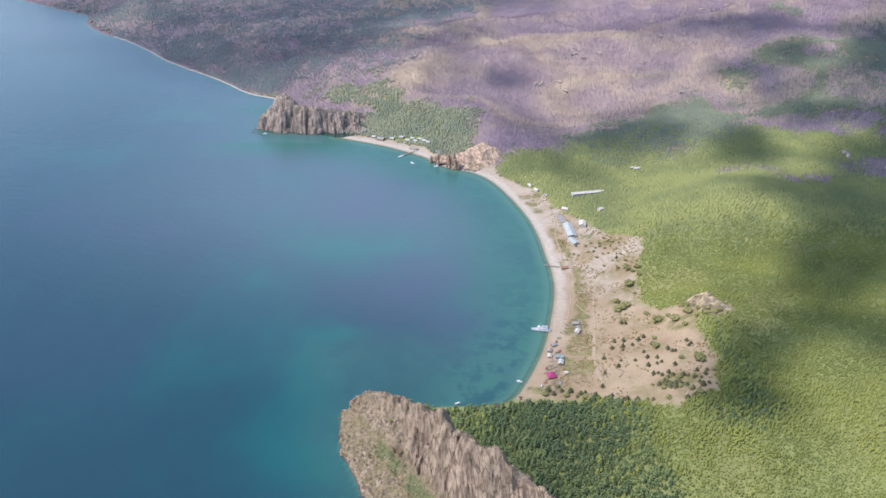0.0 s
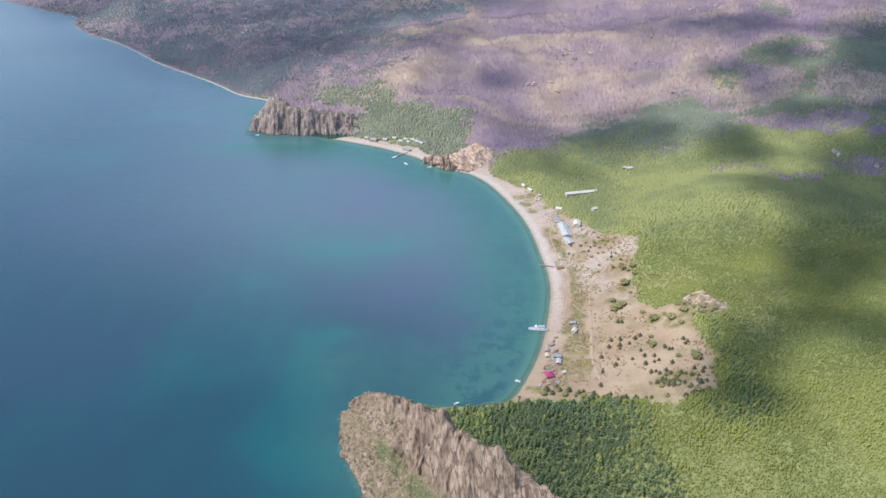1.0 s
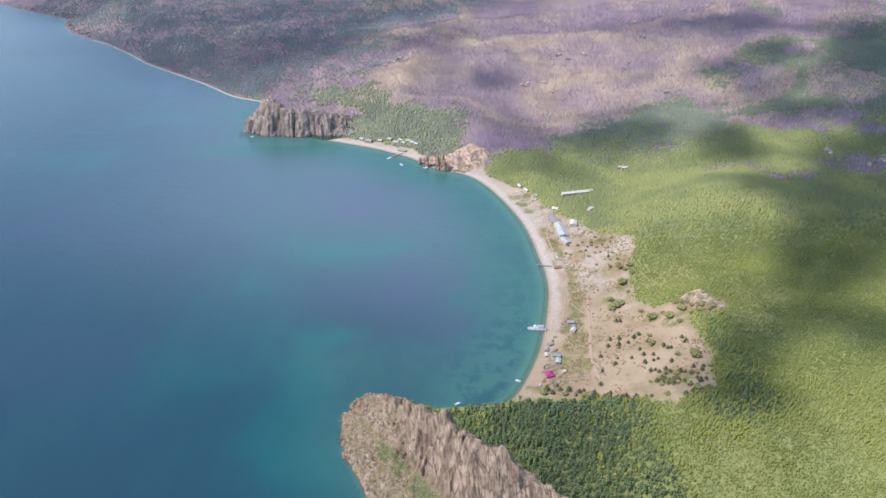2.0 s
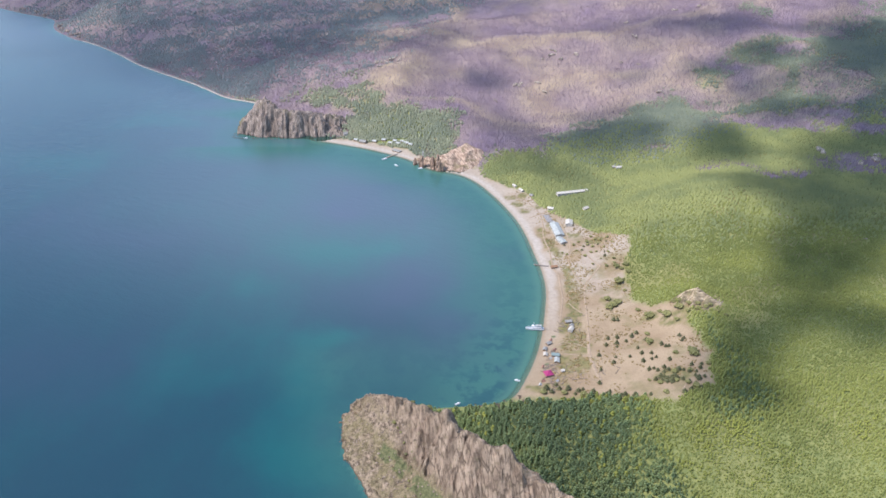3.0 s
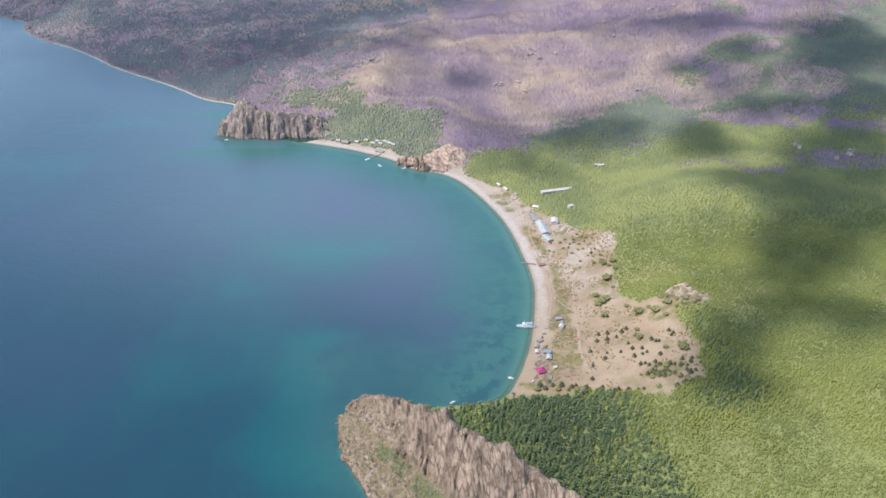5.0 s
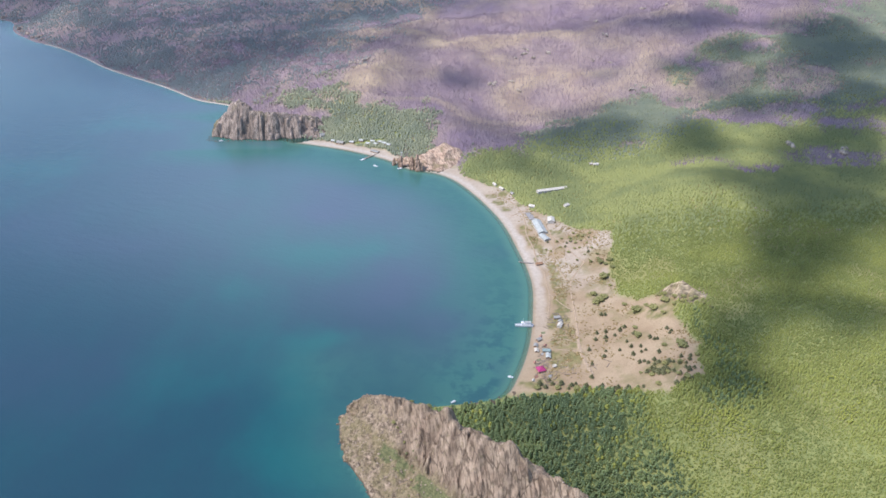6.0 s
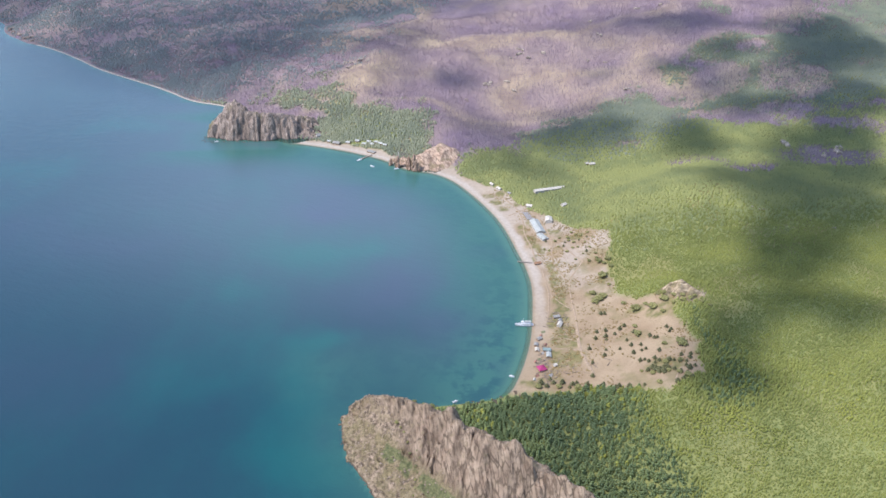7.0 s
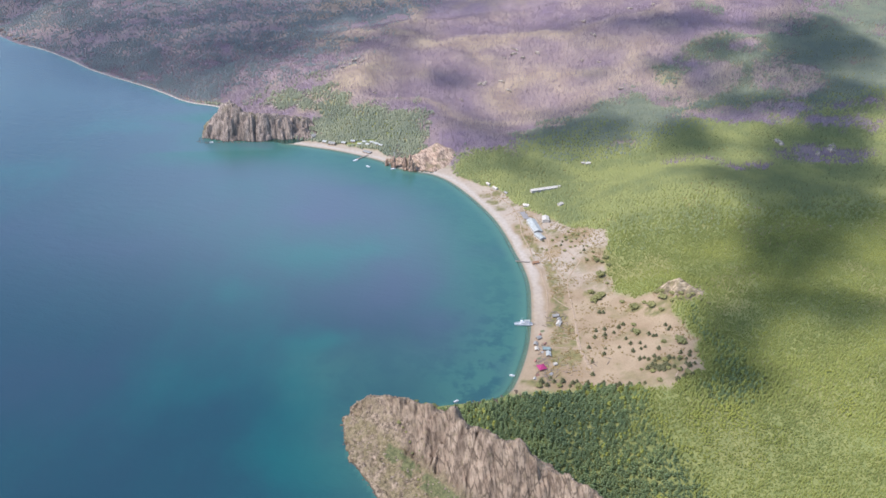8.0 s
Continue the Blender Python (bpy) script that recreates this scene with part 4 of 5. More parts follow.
def cloud(shade_x, shade_y, shade_z, long, wide, turn, dense):
    """A flat-based cumulus whose shadow falls round a place on the land."""
    rings, spokes = 14, 56
    long, wide = 1.32 * long, 1.32 * wide
    r, a = np.meshgrid(np.linspace(0.02, 1, rings), np.arange(spokes) * 2 * math.pi / spokes, indexing="ij")
    ragged = 1 + 0.75 * fbm(np.cos(a) * 2.0 + shade_x, np.sin(a) * 2.0 + shade_y, 1.0, 3, 241)
    px, py = r * ragged * np.cos(a) * long, r * ragged * np.sin(a) * wide
    c, s = math.cos(radians(turn)), math.sin(radians(turn))
    px, py = px * c - py * s, px * s + py * c
    dome = np.sqrt(np.maximum(1 - r * r, 0)) * min(long, wide)
    top = dome * (0.5 + 0.35 * fbm(px, py, 90, 3, 251))
    low = -dome * 0.12
    points = np.concatenate([np.stack([px, py, top], -1).reshape(-1, 3), np.stack([px, py, low], -1).reshape(-1, 3)])
    i = np.arange(rings * spokes).reshape(rings, spokes)
    j = np.roll(i, -1, 1)
    quads = np.stack([i[:-1], i[1:], j[1:], j[:-1]], -1).reshape(-1, 4)
    quads = np.concatenate([quads, quads[:, ::-1] + rings * spokes])
    veil = np.tile((0.9 * dense * smooth(1.1, 0.15, r + 0.4 * fbm(px + shade_x, py + shade_y, 1.1 * min(long, wide), 4, 261))).ravel(), 2)
    ob = new("cloud", surface("cloud", points, quads, CLOUD, {"dense": veil}, True))
    reach = (CLOUD_BASE - shade_z) / SUN_TO.z
    ob.location = Vector((shade_x, shade_y, shade_z)) + SUN_TO * reach
    return tagged(ob, "white flat-based cumulus cloud drifting over the bay", "cloud", "clouds over the bay", kind="structure")


# shadow's place on the land, its half length, half width and turn, and how dense the cloud is
CLOUDS_FOREST = [(194, 1160, 30, 66, 34, -50, 0.45), (314, 602, 43, 46, 54, -21, 0.68), (282, 546, 46, 42, 34, -21, 0.72), (316, 538, 45, 28, 28, -23, 0.6), (535, 877, 56, 62, 115, -26, 0.9),
                 (615, 890, 58, 60, 118, -29, 0.9), (451, 738, 54, 66, 90, -26, 0.85), (505, 800, 54, 55, 70, -26, 0.7), (436, 643, 60, 82, 38, -27, 0.8), (463, 605, 65, 28, 24, -29, 0.7),
                 (352, 640, 47, 40, 30, -20, 0.7), (110, 500, 40, 110, 80, -10, 0.2)]
CLOUDS_HILLS = [(509, 1181, 53, 54, 66, -19, 0.82), (598, 1004, 60, 130, 56, -26, 0.85), (675, 1132, 66, 62, 65, -25, 0.88), (767, 1155, 83, 58, 125, -27, 0.98),
                (473, 986, 68, 24, 45, -23, 0.7), (700, 1045, 64, 62, 60, -26, 0.6), (842, 1255, 112, 84, 58, -27, 0.85), (735, 980, 66, 56, 48, -28, 0.7), (695, 1515, 144, 70, 52, -17, 0.85), (721, 1411, 119, 32, 30, -19, 0.7), (878, 1445, 146, 100, 220, -25, 1.0), (930, 1545, 160, 110, 75, -25, 0.9),
                (752, 1248, 97, 92, 58, -24, 0.95), (660, 1300, 80, 80, 48, -21, 0.85), (648, 1408, 95, 70, 58, -18, 0.75), (600, 1490, 105, 62, 44, -16, 0.75), (560, 1372, 71, 44, 34, -17, 0.3), (334, 1283, 36, 105, 66, 16, 0.72)]
CLOUDS_BURN = [(119, 1546, 60, 66, 40, -3, 0.6), (439, 1503, 90, 48, 30, -13, 0.45), (351, 1384, 43, 92, 34, -12, 0.45), (140, 1283, 31, 72, 100, -6, 0.42),
               (650, 1660, 160, 95, 70, -18, 0.75), (233, 1985, 136, 210, 80, -6, 0.5), (0, 1771, 99, 90, 170, -1, 0.4), (545, 1690, 150, 170, 100, -15, 0.3)]
CLOUDS_COAST = [(-755, 2035, 21, 400, 240, 15, 0.6), (-385, 1836, 44, 230, 220, 8, 0.6), (-219, 2069, 96, 300, 190, 4, 0.6), (-1150, 2450, 60, 420, 260, -20, 0.6)]
for row in CLOUDS_FOREST + CLOUDS_HILLS + CLOUDS_BURN + CLOUDS_COAST:
    cloud(*row)


# ---- tracks ----
TRACK = plain("trodden_sand", (0.256, 0.190, 0.124), 0.95, 3.0, 0.2)


def track(points, width, label):
    """A trodden track that lies on the sand, thickened at its edges."""
    line = rounded(points, 2)
    xs = np.interp(np.linspace(0, len(line) - 1, 60), np.arange(len(line)), line[:, 0])
    ys = np.interp(np.linspace(0, len(line) - 1, 60), np.arange(len(line)), line[:, 1])
    tx, ty = np.gradient(xs), np.gradient(ys)
    size = np.hypot(tx, ty)
    nx, ny = -ty / size, tx / size
    rows = []
    for side, up in ((-0.5, -0.5), (-0.32, 0.22), (0.0, 0.18), (0.32, 0.22), (0.5, -0.5)):
        w = width * side * (1 + 0.3 * fbm(xs, ys, 6, 2, 301))
        x, y = xs + nx * w, ys + ny * w
        rows.append(np.stack([x, y, ground_height(x, y) + 0.5 * fbm(x, y, 14, 3, 191) + up], 1))
    points = np.stack(rows, 1).reshape(-1, 3)
    tagged(new("track", surface("track", points, grid_faces(5, 60), TRACK)), label, "track", "tracks over the sand", "structure")


DUNE_TRACKS = [([(168, 832), (165, 800), (164, 778), (156, 745), (150, 722)], 2.2),
               ([(226, 842), (209, 819), (196, 801), (190, 770), (187, 744), (180, 698), (174, 668)], 2.8),
               ([(178, 690), (172, 660), (171, 630), (173, 604)], 5.5),
               ([(164, 778), (174, 748), (186, 731)], 1.8),
               ([(138, 676), (148, 683), (160, 685), (176, 684)], 2.2),
               ([(138, 676), (159, 679), (173, 666)], 2.0),
               ([(144, 659), (156, 655), (170, 650)], 1.8),
               ([(252, 566), (244, 556), (238, 548)], 2.0)]
YARD_TRACKS = [([(150, 1073), (162, 1042), (170, 1018), (170, 976), (163, 942), (167, 898), (163, 852), (168, 832)], 2.6),
               ([(195, 989), (198, 950), (198, 929), (198, 907), (190, 875), (186, 859), (190, 825), (194, 802)], 2.6),
               ([(200, 923), (210, 892), (218, 860), (226, 838)], 2.0),
               ([(151, 1003), (173, 1015), (188, 1020), (198, 1000)], 2.6)]
for line, width in DUNE_TRACKS + YARD_TRACKS:
    track(line, width, "pale trodden sand track between the dunes")


# ---- buildings ----
WHITE_WALL = plain("limewashed_wall", (0.36, 0.325, 0.275), 0.85, 1.5, 0.25)
WOOD_WALL = plain("weathered_boards", (0.245, 0.173, 0.115), 0.9, 0.8, 0.4)
WHITE_ROOF = plain("pale_sheet_roof", (0.395, 0.358, 0.292), 0.6, 3.0, 0.22)
BLUE_ROOF = plain("pale_blue_sheet_roof", (0.290, 0.294, 0.262), 0.5, 3.0, 0.25)
TEAL_ROOF = plain("turquoise_sheet_roof", (0.150, 0.192, 0.178), 0.8, 2.0, 0.25)
PINK_ROOF = plain("magenta_cloth_roof", (0.25, 0.026, 0.095), 0.75, 1.2, 0.25)
RUST_ROOF = plain("rusty_sheet_roof", (0.215, 0.120, 0.066), 0.8, 1.0, 0.35)
GREY_ROOF = plain("grey_slate_roof", (0.215, 0.205, 0.182), 0.85, 1.5, 0.25)
PANE = plain("dark_window_glass", (0.03, 0.04, 0.05), 0.1, 1.0, 0.2)
FRAME = plain("white_frame", (0.540, 0.526, 0.504), 0.6, 0.5, 0.15)
CONCRETE = plain("old_concrete", (0.216, 0.202, 0.187), 0.95, 2.5, 0.3, relief=0.05)


def gable(bm, long, wide, eave, ridge, over, thick):
    """A pitched roof along x with overhang and thickness."""
    a, b = long / 2 + over, wide / 2 + over
    drop = (ridge - eave) * over / (wide / 2)
    top = [(x, y, z) for x in (-a, a) for y, z in ((-b, eave - drop), (0, ridge), (b, eave - drop))]
    up = [bm.verts.new((x, y, z + thick)) for x, y, z in top]
    low = [bm.verts.new(p) for p in top]
    for f in ((0, 3, 4, 1), (1, 4, 5, 2)):
        bm.faces.new([up[i] for i in f])
        bm.faces.new([low[i] for i in reversed(f)])
    for f in ((0, 1), (1, 2), (2, 5), (5, 4), (4, 3), (3, 0)):
        bm.faces.new([up[f[0]], up[f[1]], low[f[1]], low[f[0]]])
    return bm


def hip(bm, long, wide, eave, ridge, over, thick):
    """A hipped roof."""
    a, b, r = long / 2 + over, wide / 2 + over, max(0.05, (long - wide) / 2)
    foot = [bm.verts.new(p) for p in ((-a, -b, eave), (a, -b, eave), (a, b, eave), (-a, b, eave))]
    lip = [bm.verts.new((v.co.x, v.co.y, eave - thick)) for v in foot]
    p, q = bm.verts.new((-r, 0, ridge)), bm.verts.new((r, 0, ridge))
    for f in ((foot[0], foot[1], q, p), (foot[1], foot[2], q), (foot[2], foot[3], p, q), (foot[3], foot[0], p), tuple(reversed(lip))):
        bm.faces.new(f)
    for i in range(4):
        bm.faces.new((lip[i], lip[(i + 1) % 4], foot[(i + 1) % 4], foot[i]))
    return bm


def base(x, y):
    return float(ground_height(np.array([x], float), np.array([y], float))[0])


def house(name, x, y, turn, long, wide, eave, ridge, wall, roof, label, shape="gable", windows=3, category="house", group=""):
    """A house along its own x: walls with gables, a roof, a door and framed windows on both long sides."""
    ob = thing(name, pose(x, y, base(x, y) - 0.2, 0, 0, turn), label, category, group)
    bm = block(bmesh.new(), 0, 0, -0.8, long, wide, eave + 0.8)
    if shape == "gable":
        for s in (-1, 1):
            v = [bm.verts.new((s * long / 2, -wide / 2, eave)), bm.verts.new((s * long / 2, wide / 2, eave)), bm.verts.new((s * long / 2, 0, ridge))]
            bm.faces.new(v if s > 0 else v[::-1])
    part("wall", bm, wall, ob)
    part("roof", (gable if shape == "gable" else hip)(bmesh.new(), long, wide, eave, ridge, 0.45, 0.16), roof, ob)
    spaces = windows + 1
    for side in (-1, 1):
        for k in range(windows):
            wx = -long / 2 + long * (k + 1) / spaces
            w = part("window", block(bmesh.new(), wx, side * wide / 2, eave * 0.38, min(1.2, long / spaces * 0.5), 0.12, eave * 0.38), FRAME, ob)
            part("pane", block(bmesh.new(), wx, side * (wide / 2 + 0.04), eave * 0.43, min(0.95, long / spaces * 0.4), 0.10, eave * 0.28), PANE, w)
    part("door", block(bmesh.new(), long / 2, wide * 0.15, 0.2, 0.14, 0.95, 2.0), WOOD_WALL, ob)
    return ob


house("beach_hall", 186, 954, -86, 40, 13, 4.2, 6.6, WHITE_WALL, BLUE_ROOF, "long hall with a pale blue sheet-metal roof behind the beach", windows=12, category="hall")
house("hall_annexe", 187, 922, -70, 17, 9.5, 3.4, 4.8, WHITE_WALL, BLUE_ROOF, "lower annexe with a pale blue roof beside the hall", windows=4, category="annexe")
house("white_house", 207, 970, 80, 15, 10, 4.4, 6.2, WHITE_WALL, WHITE_ROOF, "two-storey white house with a pale roof at the wood's edge", windows=5)
house("lodge", 230.5, 1070, 14.5, 54, 7.5, 3.4, 4.8, WHITE_WALL, WHITE_ROOF, "very long white lodge with a pale roof among pines", windows=18, category="lodge")
house("cottage", 241, 1012, 30, 8, 6, 2.8, 4.4, WHITE_WALL, WHITE_ROOF, "white cottage with a pale roof standing among pines", windows=2)
house("cottage", 188, 1024, -20, 9, 7, 2.8, 4.6, WHITE_WALL, WHITE_ROOF, "white cottage with a pale roof beside the track", windows=2)
house("cottage", 142, 1113, -60, 8, 4.5, 2.8, 4.2, WHITE_WALL, WHITE_ROOF, "narrow white cottage at the wood's edge above the beach", windows=2)
house("cottage", 151, 1095, -60, 9, 4.5, 2.8, 4.2, WHITE_WALL, WHITE_ROOF, "narrow white cottage with a pale roof above the beach", windows=2)
house("cottage", 165, 1073, -60, 7, 5, 2.6, 4.0, WOOD_WALL, GREY_ROOF, "small board cottage with a grey roof above the beach", windows=1)
house("cottage", 331, 1168, 10, 10, 6, 3.0, 4.6, WHITE_WALL, WHITE_ROOF, "lonely white cottage deep in the pine forest", windows=2)
house("cabin", 323, 1172, 10, 6, 5, 2.6, 4.0, WOOD_WALL, WHITE_ROOF, "small cabin with a pale roof in the pine forest", windows=1, category="cabin")
# the camp on the near beach
house("pavilion", 119.5, 622.5, 15, 8.8, 8.4, 2.8, 5.6, WOOD_WALL, PINK_ROOF, "square beach pavilion with a bright magenta tent roof", "hip", 2, "pavilion")
house("kiosk", 133, 656, -10, 8.5, 5.0, 2.8, 3.8, WOOD_WALL, TEAL_ROOF, "board kiosk with a turquoise sheet roof on the beach", windows=2, category="kiosk")
house("kiosk", 133, 646, 80, 8.0, 5.0, 2.6, 3.6, WOOD_WALL, BLUE_ROOF, "board kiosk with a pale blue roof on the beach", windows=2, category="kiosk")
house("cabin", 129, 679, 30, 6.0, 4.0, 2.4, 3.6, WOOD_WALL, GREY_ROOF, "weathered board cabin with a grey roof on the sand", windows=1, category="cabin")
house("cabin", 123, 668, 70, 5.0, 4.0, 2.3, 3.4, WOOD_WALL, GREY_ROOF, "small board cabin with a grey roof near the water", windows=1, category="cabin")
house("cabin", 122, 658, 80, 5.5, 4.0, 2.3, 3.4, WOOD_WALL, WHITE_ROOF, "small board cabin with a whitish roof near the water", windows=1, category="cabin")
house("cabin", 160, 704, 60, 8.5, 5.0, 2.8, 4.4, WHITE_WALL, WHITE_ROOF, "white-roofed cabin in a patch of dry grass", windows=2, category="cabin")
house("cabin", 160, 721, 5, 8.0, 4.5, 2.6, 4.0, WOOD_WALL, GREY_ROOF, "narrow grey-roofed cabin in dry grass by the track", windows=2, category="cabin")
house("cabin", 162, 712, 50, 5.0, 4.0, 2.4, 3.6, WOOD_WALL, GREY_ROOF, "small grey-roofed cabin in dry grass", windows=1, category="cabin")
house("cabin", 136, 627, 20, 3.6, 3.2, 2.3, 3.3, WHITE_WALL, WHITE_ROOF, "tiny white hut beside the pavilion", windows=1, category="cabin")
house("cabin", 165, 853, 10, 9.0, 5.0, 2.6, 4.0, WOOD_WALL, RUST_ROOF, "board cabin with a rust-red roof at the jetty", windows=2, category="cabin")
# the hamlet on the far beach
house("chalet", -162, 1352, 20, 8, 7, 5.5, 9.0, WHITE_WALL, GREY_ROOF, "tall white chalet at the foot of the wood", windows=2, category="chalet")
house("boathouse", -126, 1322, -20, 13, 9, 3.6, 6.0, WOOD_WALL, GREY_ROOF, "grey-blue roofed boathouse behind the far beach", windows=2, category="boathouse")
for x, y, turn in ((-86, 1324, -15), (-73, 1311, -25), (-64, 1316, -20), (-58, 1306, -30), (-50, 1311, -25), (-42, 1304, -30), (-34, 1297, -25), (-104, 1322, -20), (-140, 1332, -15)):
    house("holiday_cabin", x, y, turn, 8.0, 6, 2.8, 4.6, WOOD_WALL, BLUE_ROOF, "board holiday cabin with a pale roof above the far beach", windows=2, category="cabin", group="holiday cabins of the far hamlet")
house("terrace", -60, 1279, -38, 16, 8, 2.0, 2.6, WOOD_WALL, GREY_ROOF, "low grey-roofed terrace on the far beach", windows=3, category="terrace")

CANVAS = [plain(n, c, 0.85, 0.6, 0.2) for n, c in (("white_canvas", (0.34, 0.32, 0.285)), ("rust_canvas", (0.24, 0.125, 0.09)), ("olive_canvas", (0.16, 0.17, 0.09)))]


def tent(x, y, turn, size, cloth, label):
    """A ridge tent with open front flaps."""
    ob = thing("tent", pose(x, y, base(x, y), 0, 0, turn), label, "tent", "tents of the beach camp")
    part("canopy", gable(bmesh.new(), size * 1.3, size, 0.15, size * 0.62, 0.1, 0.04), cloth, ob)
    for s in (-1, 1):
        bm = bmesh.new()
        v = [bm.verts.new(p) for p in ((size * 0.6, s * size * 0.5, 0.1), (size * 0.6, 0.04 * s, size * 0.58), (size * 0.78, s * size * 0.42, 0.1))]
        bm.faces.new(v)
        bmesh.ops.solidify(bm, geom=bm.faces[:], thickness=0.03)
        part("flap", bm, cloth, ob)
    part("floor", block(bmesh.new(), 0, 0, -0.1, size * 1.25, size * 0.92, 0.2), CANVAS[2], ob)
    return ob


def picnic_table(x, y, turn):
    ob = thing("picnic_table", pose(x, y, base(x, y), 0, 0, turn), "weathered board picnic table on the sand", "table", "picnic tables of the beach camp")
    part("tabletop", block(bmesh.new(), 0, 0, 0.7, 2.2, 0.9, 0.06, 0.01), WOOD_WALL, ob)
    for s in (-1, 1):
        part("bench", block(bmesh.new(), 0, s * 0.85, 0.42, 2.2, 0.3, 0.05, 0.01), WOOD_WALL, ob)
        part("trestle", block(bmesh.new(), s * 0.8, 0, -0.2, 0.12, 1.8, 0.65), WOOD_WALL, ob)
    return ob


for x, y, turn, size, k, label in ((112, 612, 20, 3.2, 1, "small rust-coloured ridge tent on the sand"), (108, 606, 70, 3.0, 0, "small white ridge tent on the sand"),
                                   (127, 611, 40, 3.4, 0, "small white ridge tent beside the pavilion"), (116, 637, 80, 3.0, 1, "small rust-coloured ridge tent near the water"),
                                   (121, 641, 15, 3.0, 2, "small olive ridge tent near the water"), (134, 667, 60, 3.4, 1, "small rust-coloured ridge tent between the cabins"),
                                   (127, 652, 30, 3.0, 0, "small white ridge tent between the kiosks"), (133, 686, 75, 3.2, 1, "small rust-coloured ridge tent behind the beach"),
                                   (137, 693, 10, 3.2, 2, "small olive ridge tent behind the beach")):
    tent(x, y, turn, size, CANVAS[k], label)
for x, y, turn in ((124, 631, 10), (128, 634, 60), (113, 629, 30), (126, 673, 80), (137, 663, 20)):
    picnic_table(x, y, turn)

yard = thing("paved_yard", pose(183, 996, base(183, 996) - 0.15, 0, 0, -82), "grey concrete yard between the hall and the cottage", "yard")
for i in range(4):
    for j in range(3):
        part("slab", block(bmesh.new(), -9 + 6 * i, -5 + 5 * j, -0.6, 5.9, 4.9, 0.95, 0.05), CONCRETE, yard)

beacon = thing("beacon", pose(-12, 1226, 15.5, 0, 0, 0), "small white navigation beacon standing on the red bluff", "beacon")
part("tower", block(bmesh.new(), 0, 0, -1.5, 2.6, 2.6, 7.0, 0.1, 0.6), WHITE_WALL, beacon)
part("gallery", block(bmesh.new(), 0, 0, 5.5, 2.4, 2.4, 0.3), FRAME, beacon)
part("lantern", block(bmesh.new(), 0, 0, 5.8, 1.2, 1.2, 1.4, 0.08, 0.7), PANE, beacon)


def rock_pillar(x, y, height, width):
    """A weathered stack of red rock that stands in the shallows, with a tapering, cleft top."""
    ob = thing("rock_pillar", pose(x, y, -1.0, 0, 0, random.uniform(0, 360)), "reddish weathered rock stack at the water's edge", "rock", "rock stacks under the bluff")
    for k, (dx, dy, part_height, part_width) in enumerate(((0, 0, 1.0, 1.0), (0.7, 0.3, 0.72, 0.7), (-0.6, 0.5, 0.55, 0.75))):
        bm = bmesh.new()
        rings = []
        for i in range(8):
            t = i / 7
            r = width * part_width * (1.0 - 0.55 * t ** 1.6)
            ring = []
            for j in range(10):
                a = j * math.pi / 5
                n = noise.noise(Vector((math.cos(a) * 1.3 + x, math.sin(a) * 1.3 + k * 5, t * height * 0.25)))
                ring.append(bm.verts.new((dx * width + r * (1 + 0.5 * n) * math.cos(a), dy * width + r * (1 + 0.5 * n) * math.sin(a), t * height * part_height)))
            rings.append(ring)
        for low, high in zip(rings, rings[1:]):
            for j in range(10):
                bm.faces.new((low[j], low[(j + 1) % 10], high[(j + 1) % 10], high[j]))
        bm.faces.new(rings[-1])
        part("stack", bm, STACK_ROCK, ob)
    return ob


for x, y, height, width in ((14, 1192, 31, 4.6), (5, 1198, 25, 4.0), (-14, 1208, 22, 3.8), (-26, 1219, 14, 3.2), (21, 1191, 16, 3.0)):
    rock_pillar(x, y, height, width)

# ---- jetties ----
TIMBER = plain("grey_timber", (0.216, 0.180, 0.144), 0.9, 0.7, 0.4)


def jetty(x0, y0, x1, y1, width, label):
    """A plank deck on posts from the beach out over the water."""
    length, turn = math.hypot(x1 - x0, y1 - y0), math.degrees(math.atan2(y1 - y0, x1 - x0))
    ob = thing("jetty", pose(x0, y0, 0, 0, 0, turn), label, "jetty", "jetties of the bay")
    bm = bmesh.new()
    for s in (-1, 1):
        block(bm, length / 2, s * width * 0.35, 0.75, length, 0.25, 0.3)
    part("beam", bm, TIMBER, ob)
    count = int(length / 0.6)
    for k in range(count):
        part("plank", block(bmesh.new(), (k + 0.5) * length / count, random.uniform(-0.1, 0.1), 1.05, length / count - 0.06, width, 0.09), TIMBER, ob)
    for k in range(int(length / 3) + 1):
        for s in (-1, 1):
            part("post", block(bmesh.new(), min(length, k * 3.0), s * width * 0.45, -2.2, 0.28, 0.28, 3.9, 0.04), TIMBER, ob)
    return ob


jetty(158, 857, 138, 862, 2.6, "short timber jetty reaching from the beach into the water")
jetty(-58, 1268, -80, 1247, 3.0, "timber landing stage of the far hamlet")

# ---- vessels ----
HULL_WHITE = plain("white_hull_paint", (0.562, 0.554, 0.540), 0.45, 1.5, 0.12)
HULL_DARK = plain("dark_waterline_paint", (0.10, 0.12, 0.16), 0.5, 1.0, 0.2)
DECK = plain("grey_deck_paint", (0.302, 0.317, 0.324), 0.7, 1.0, 0.2)


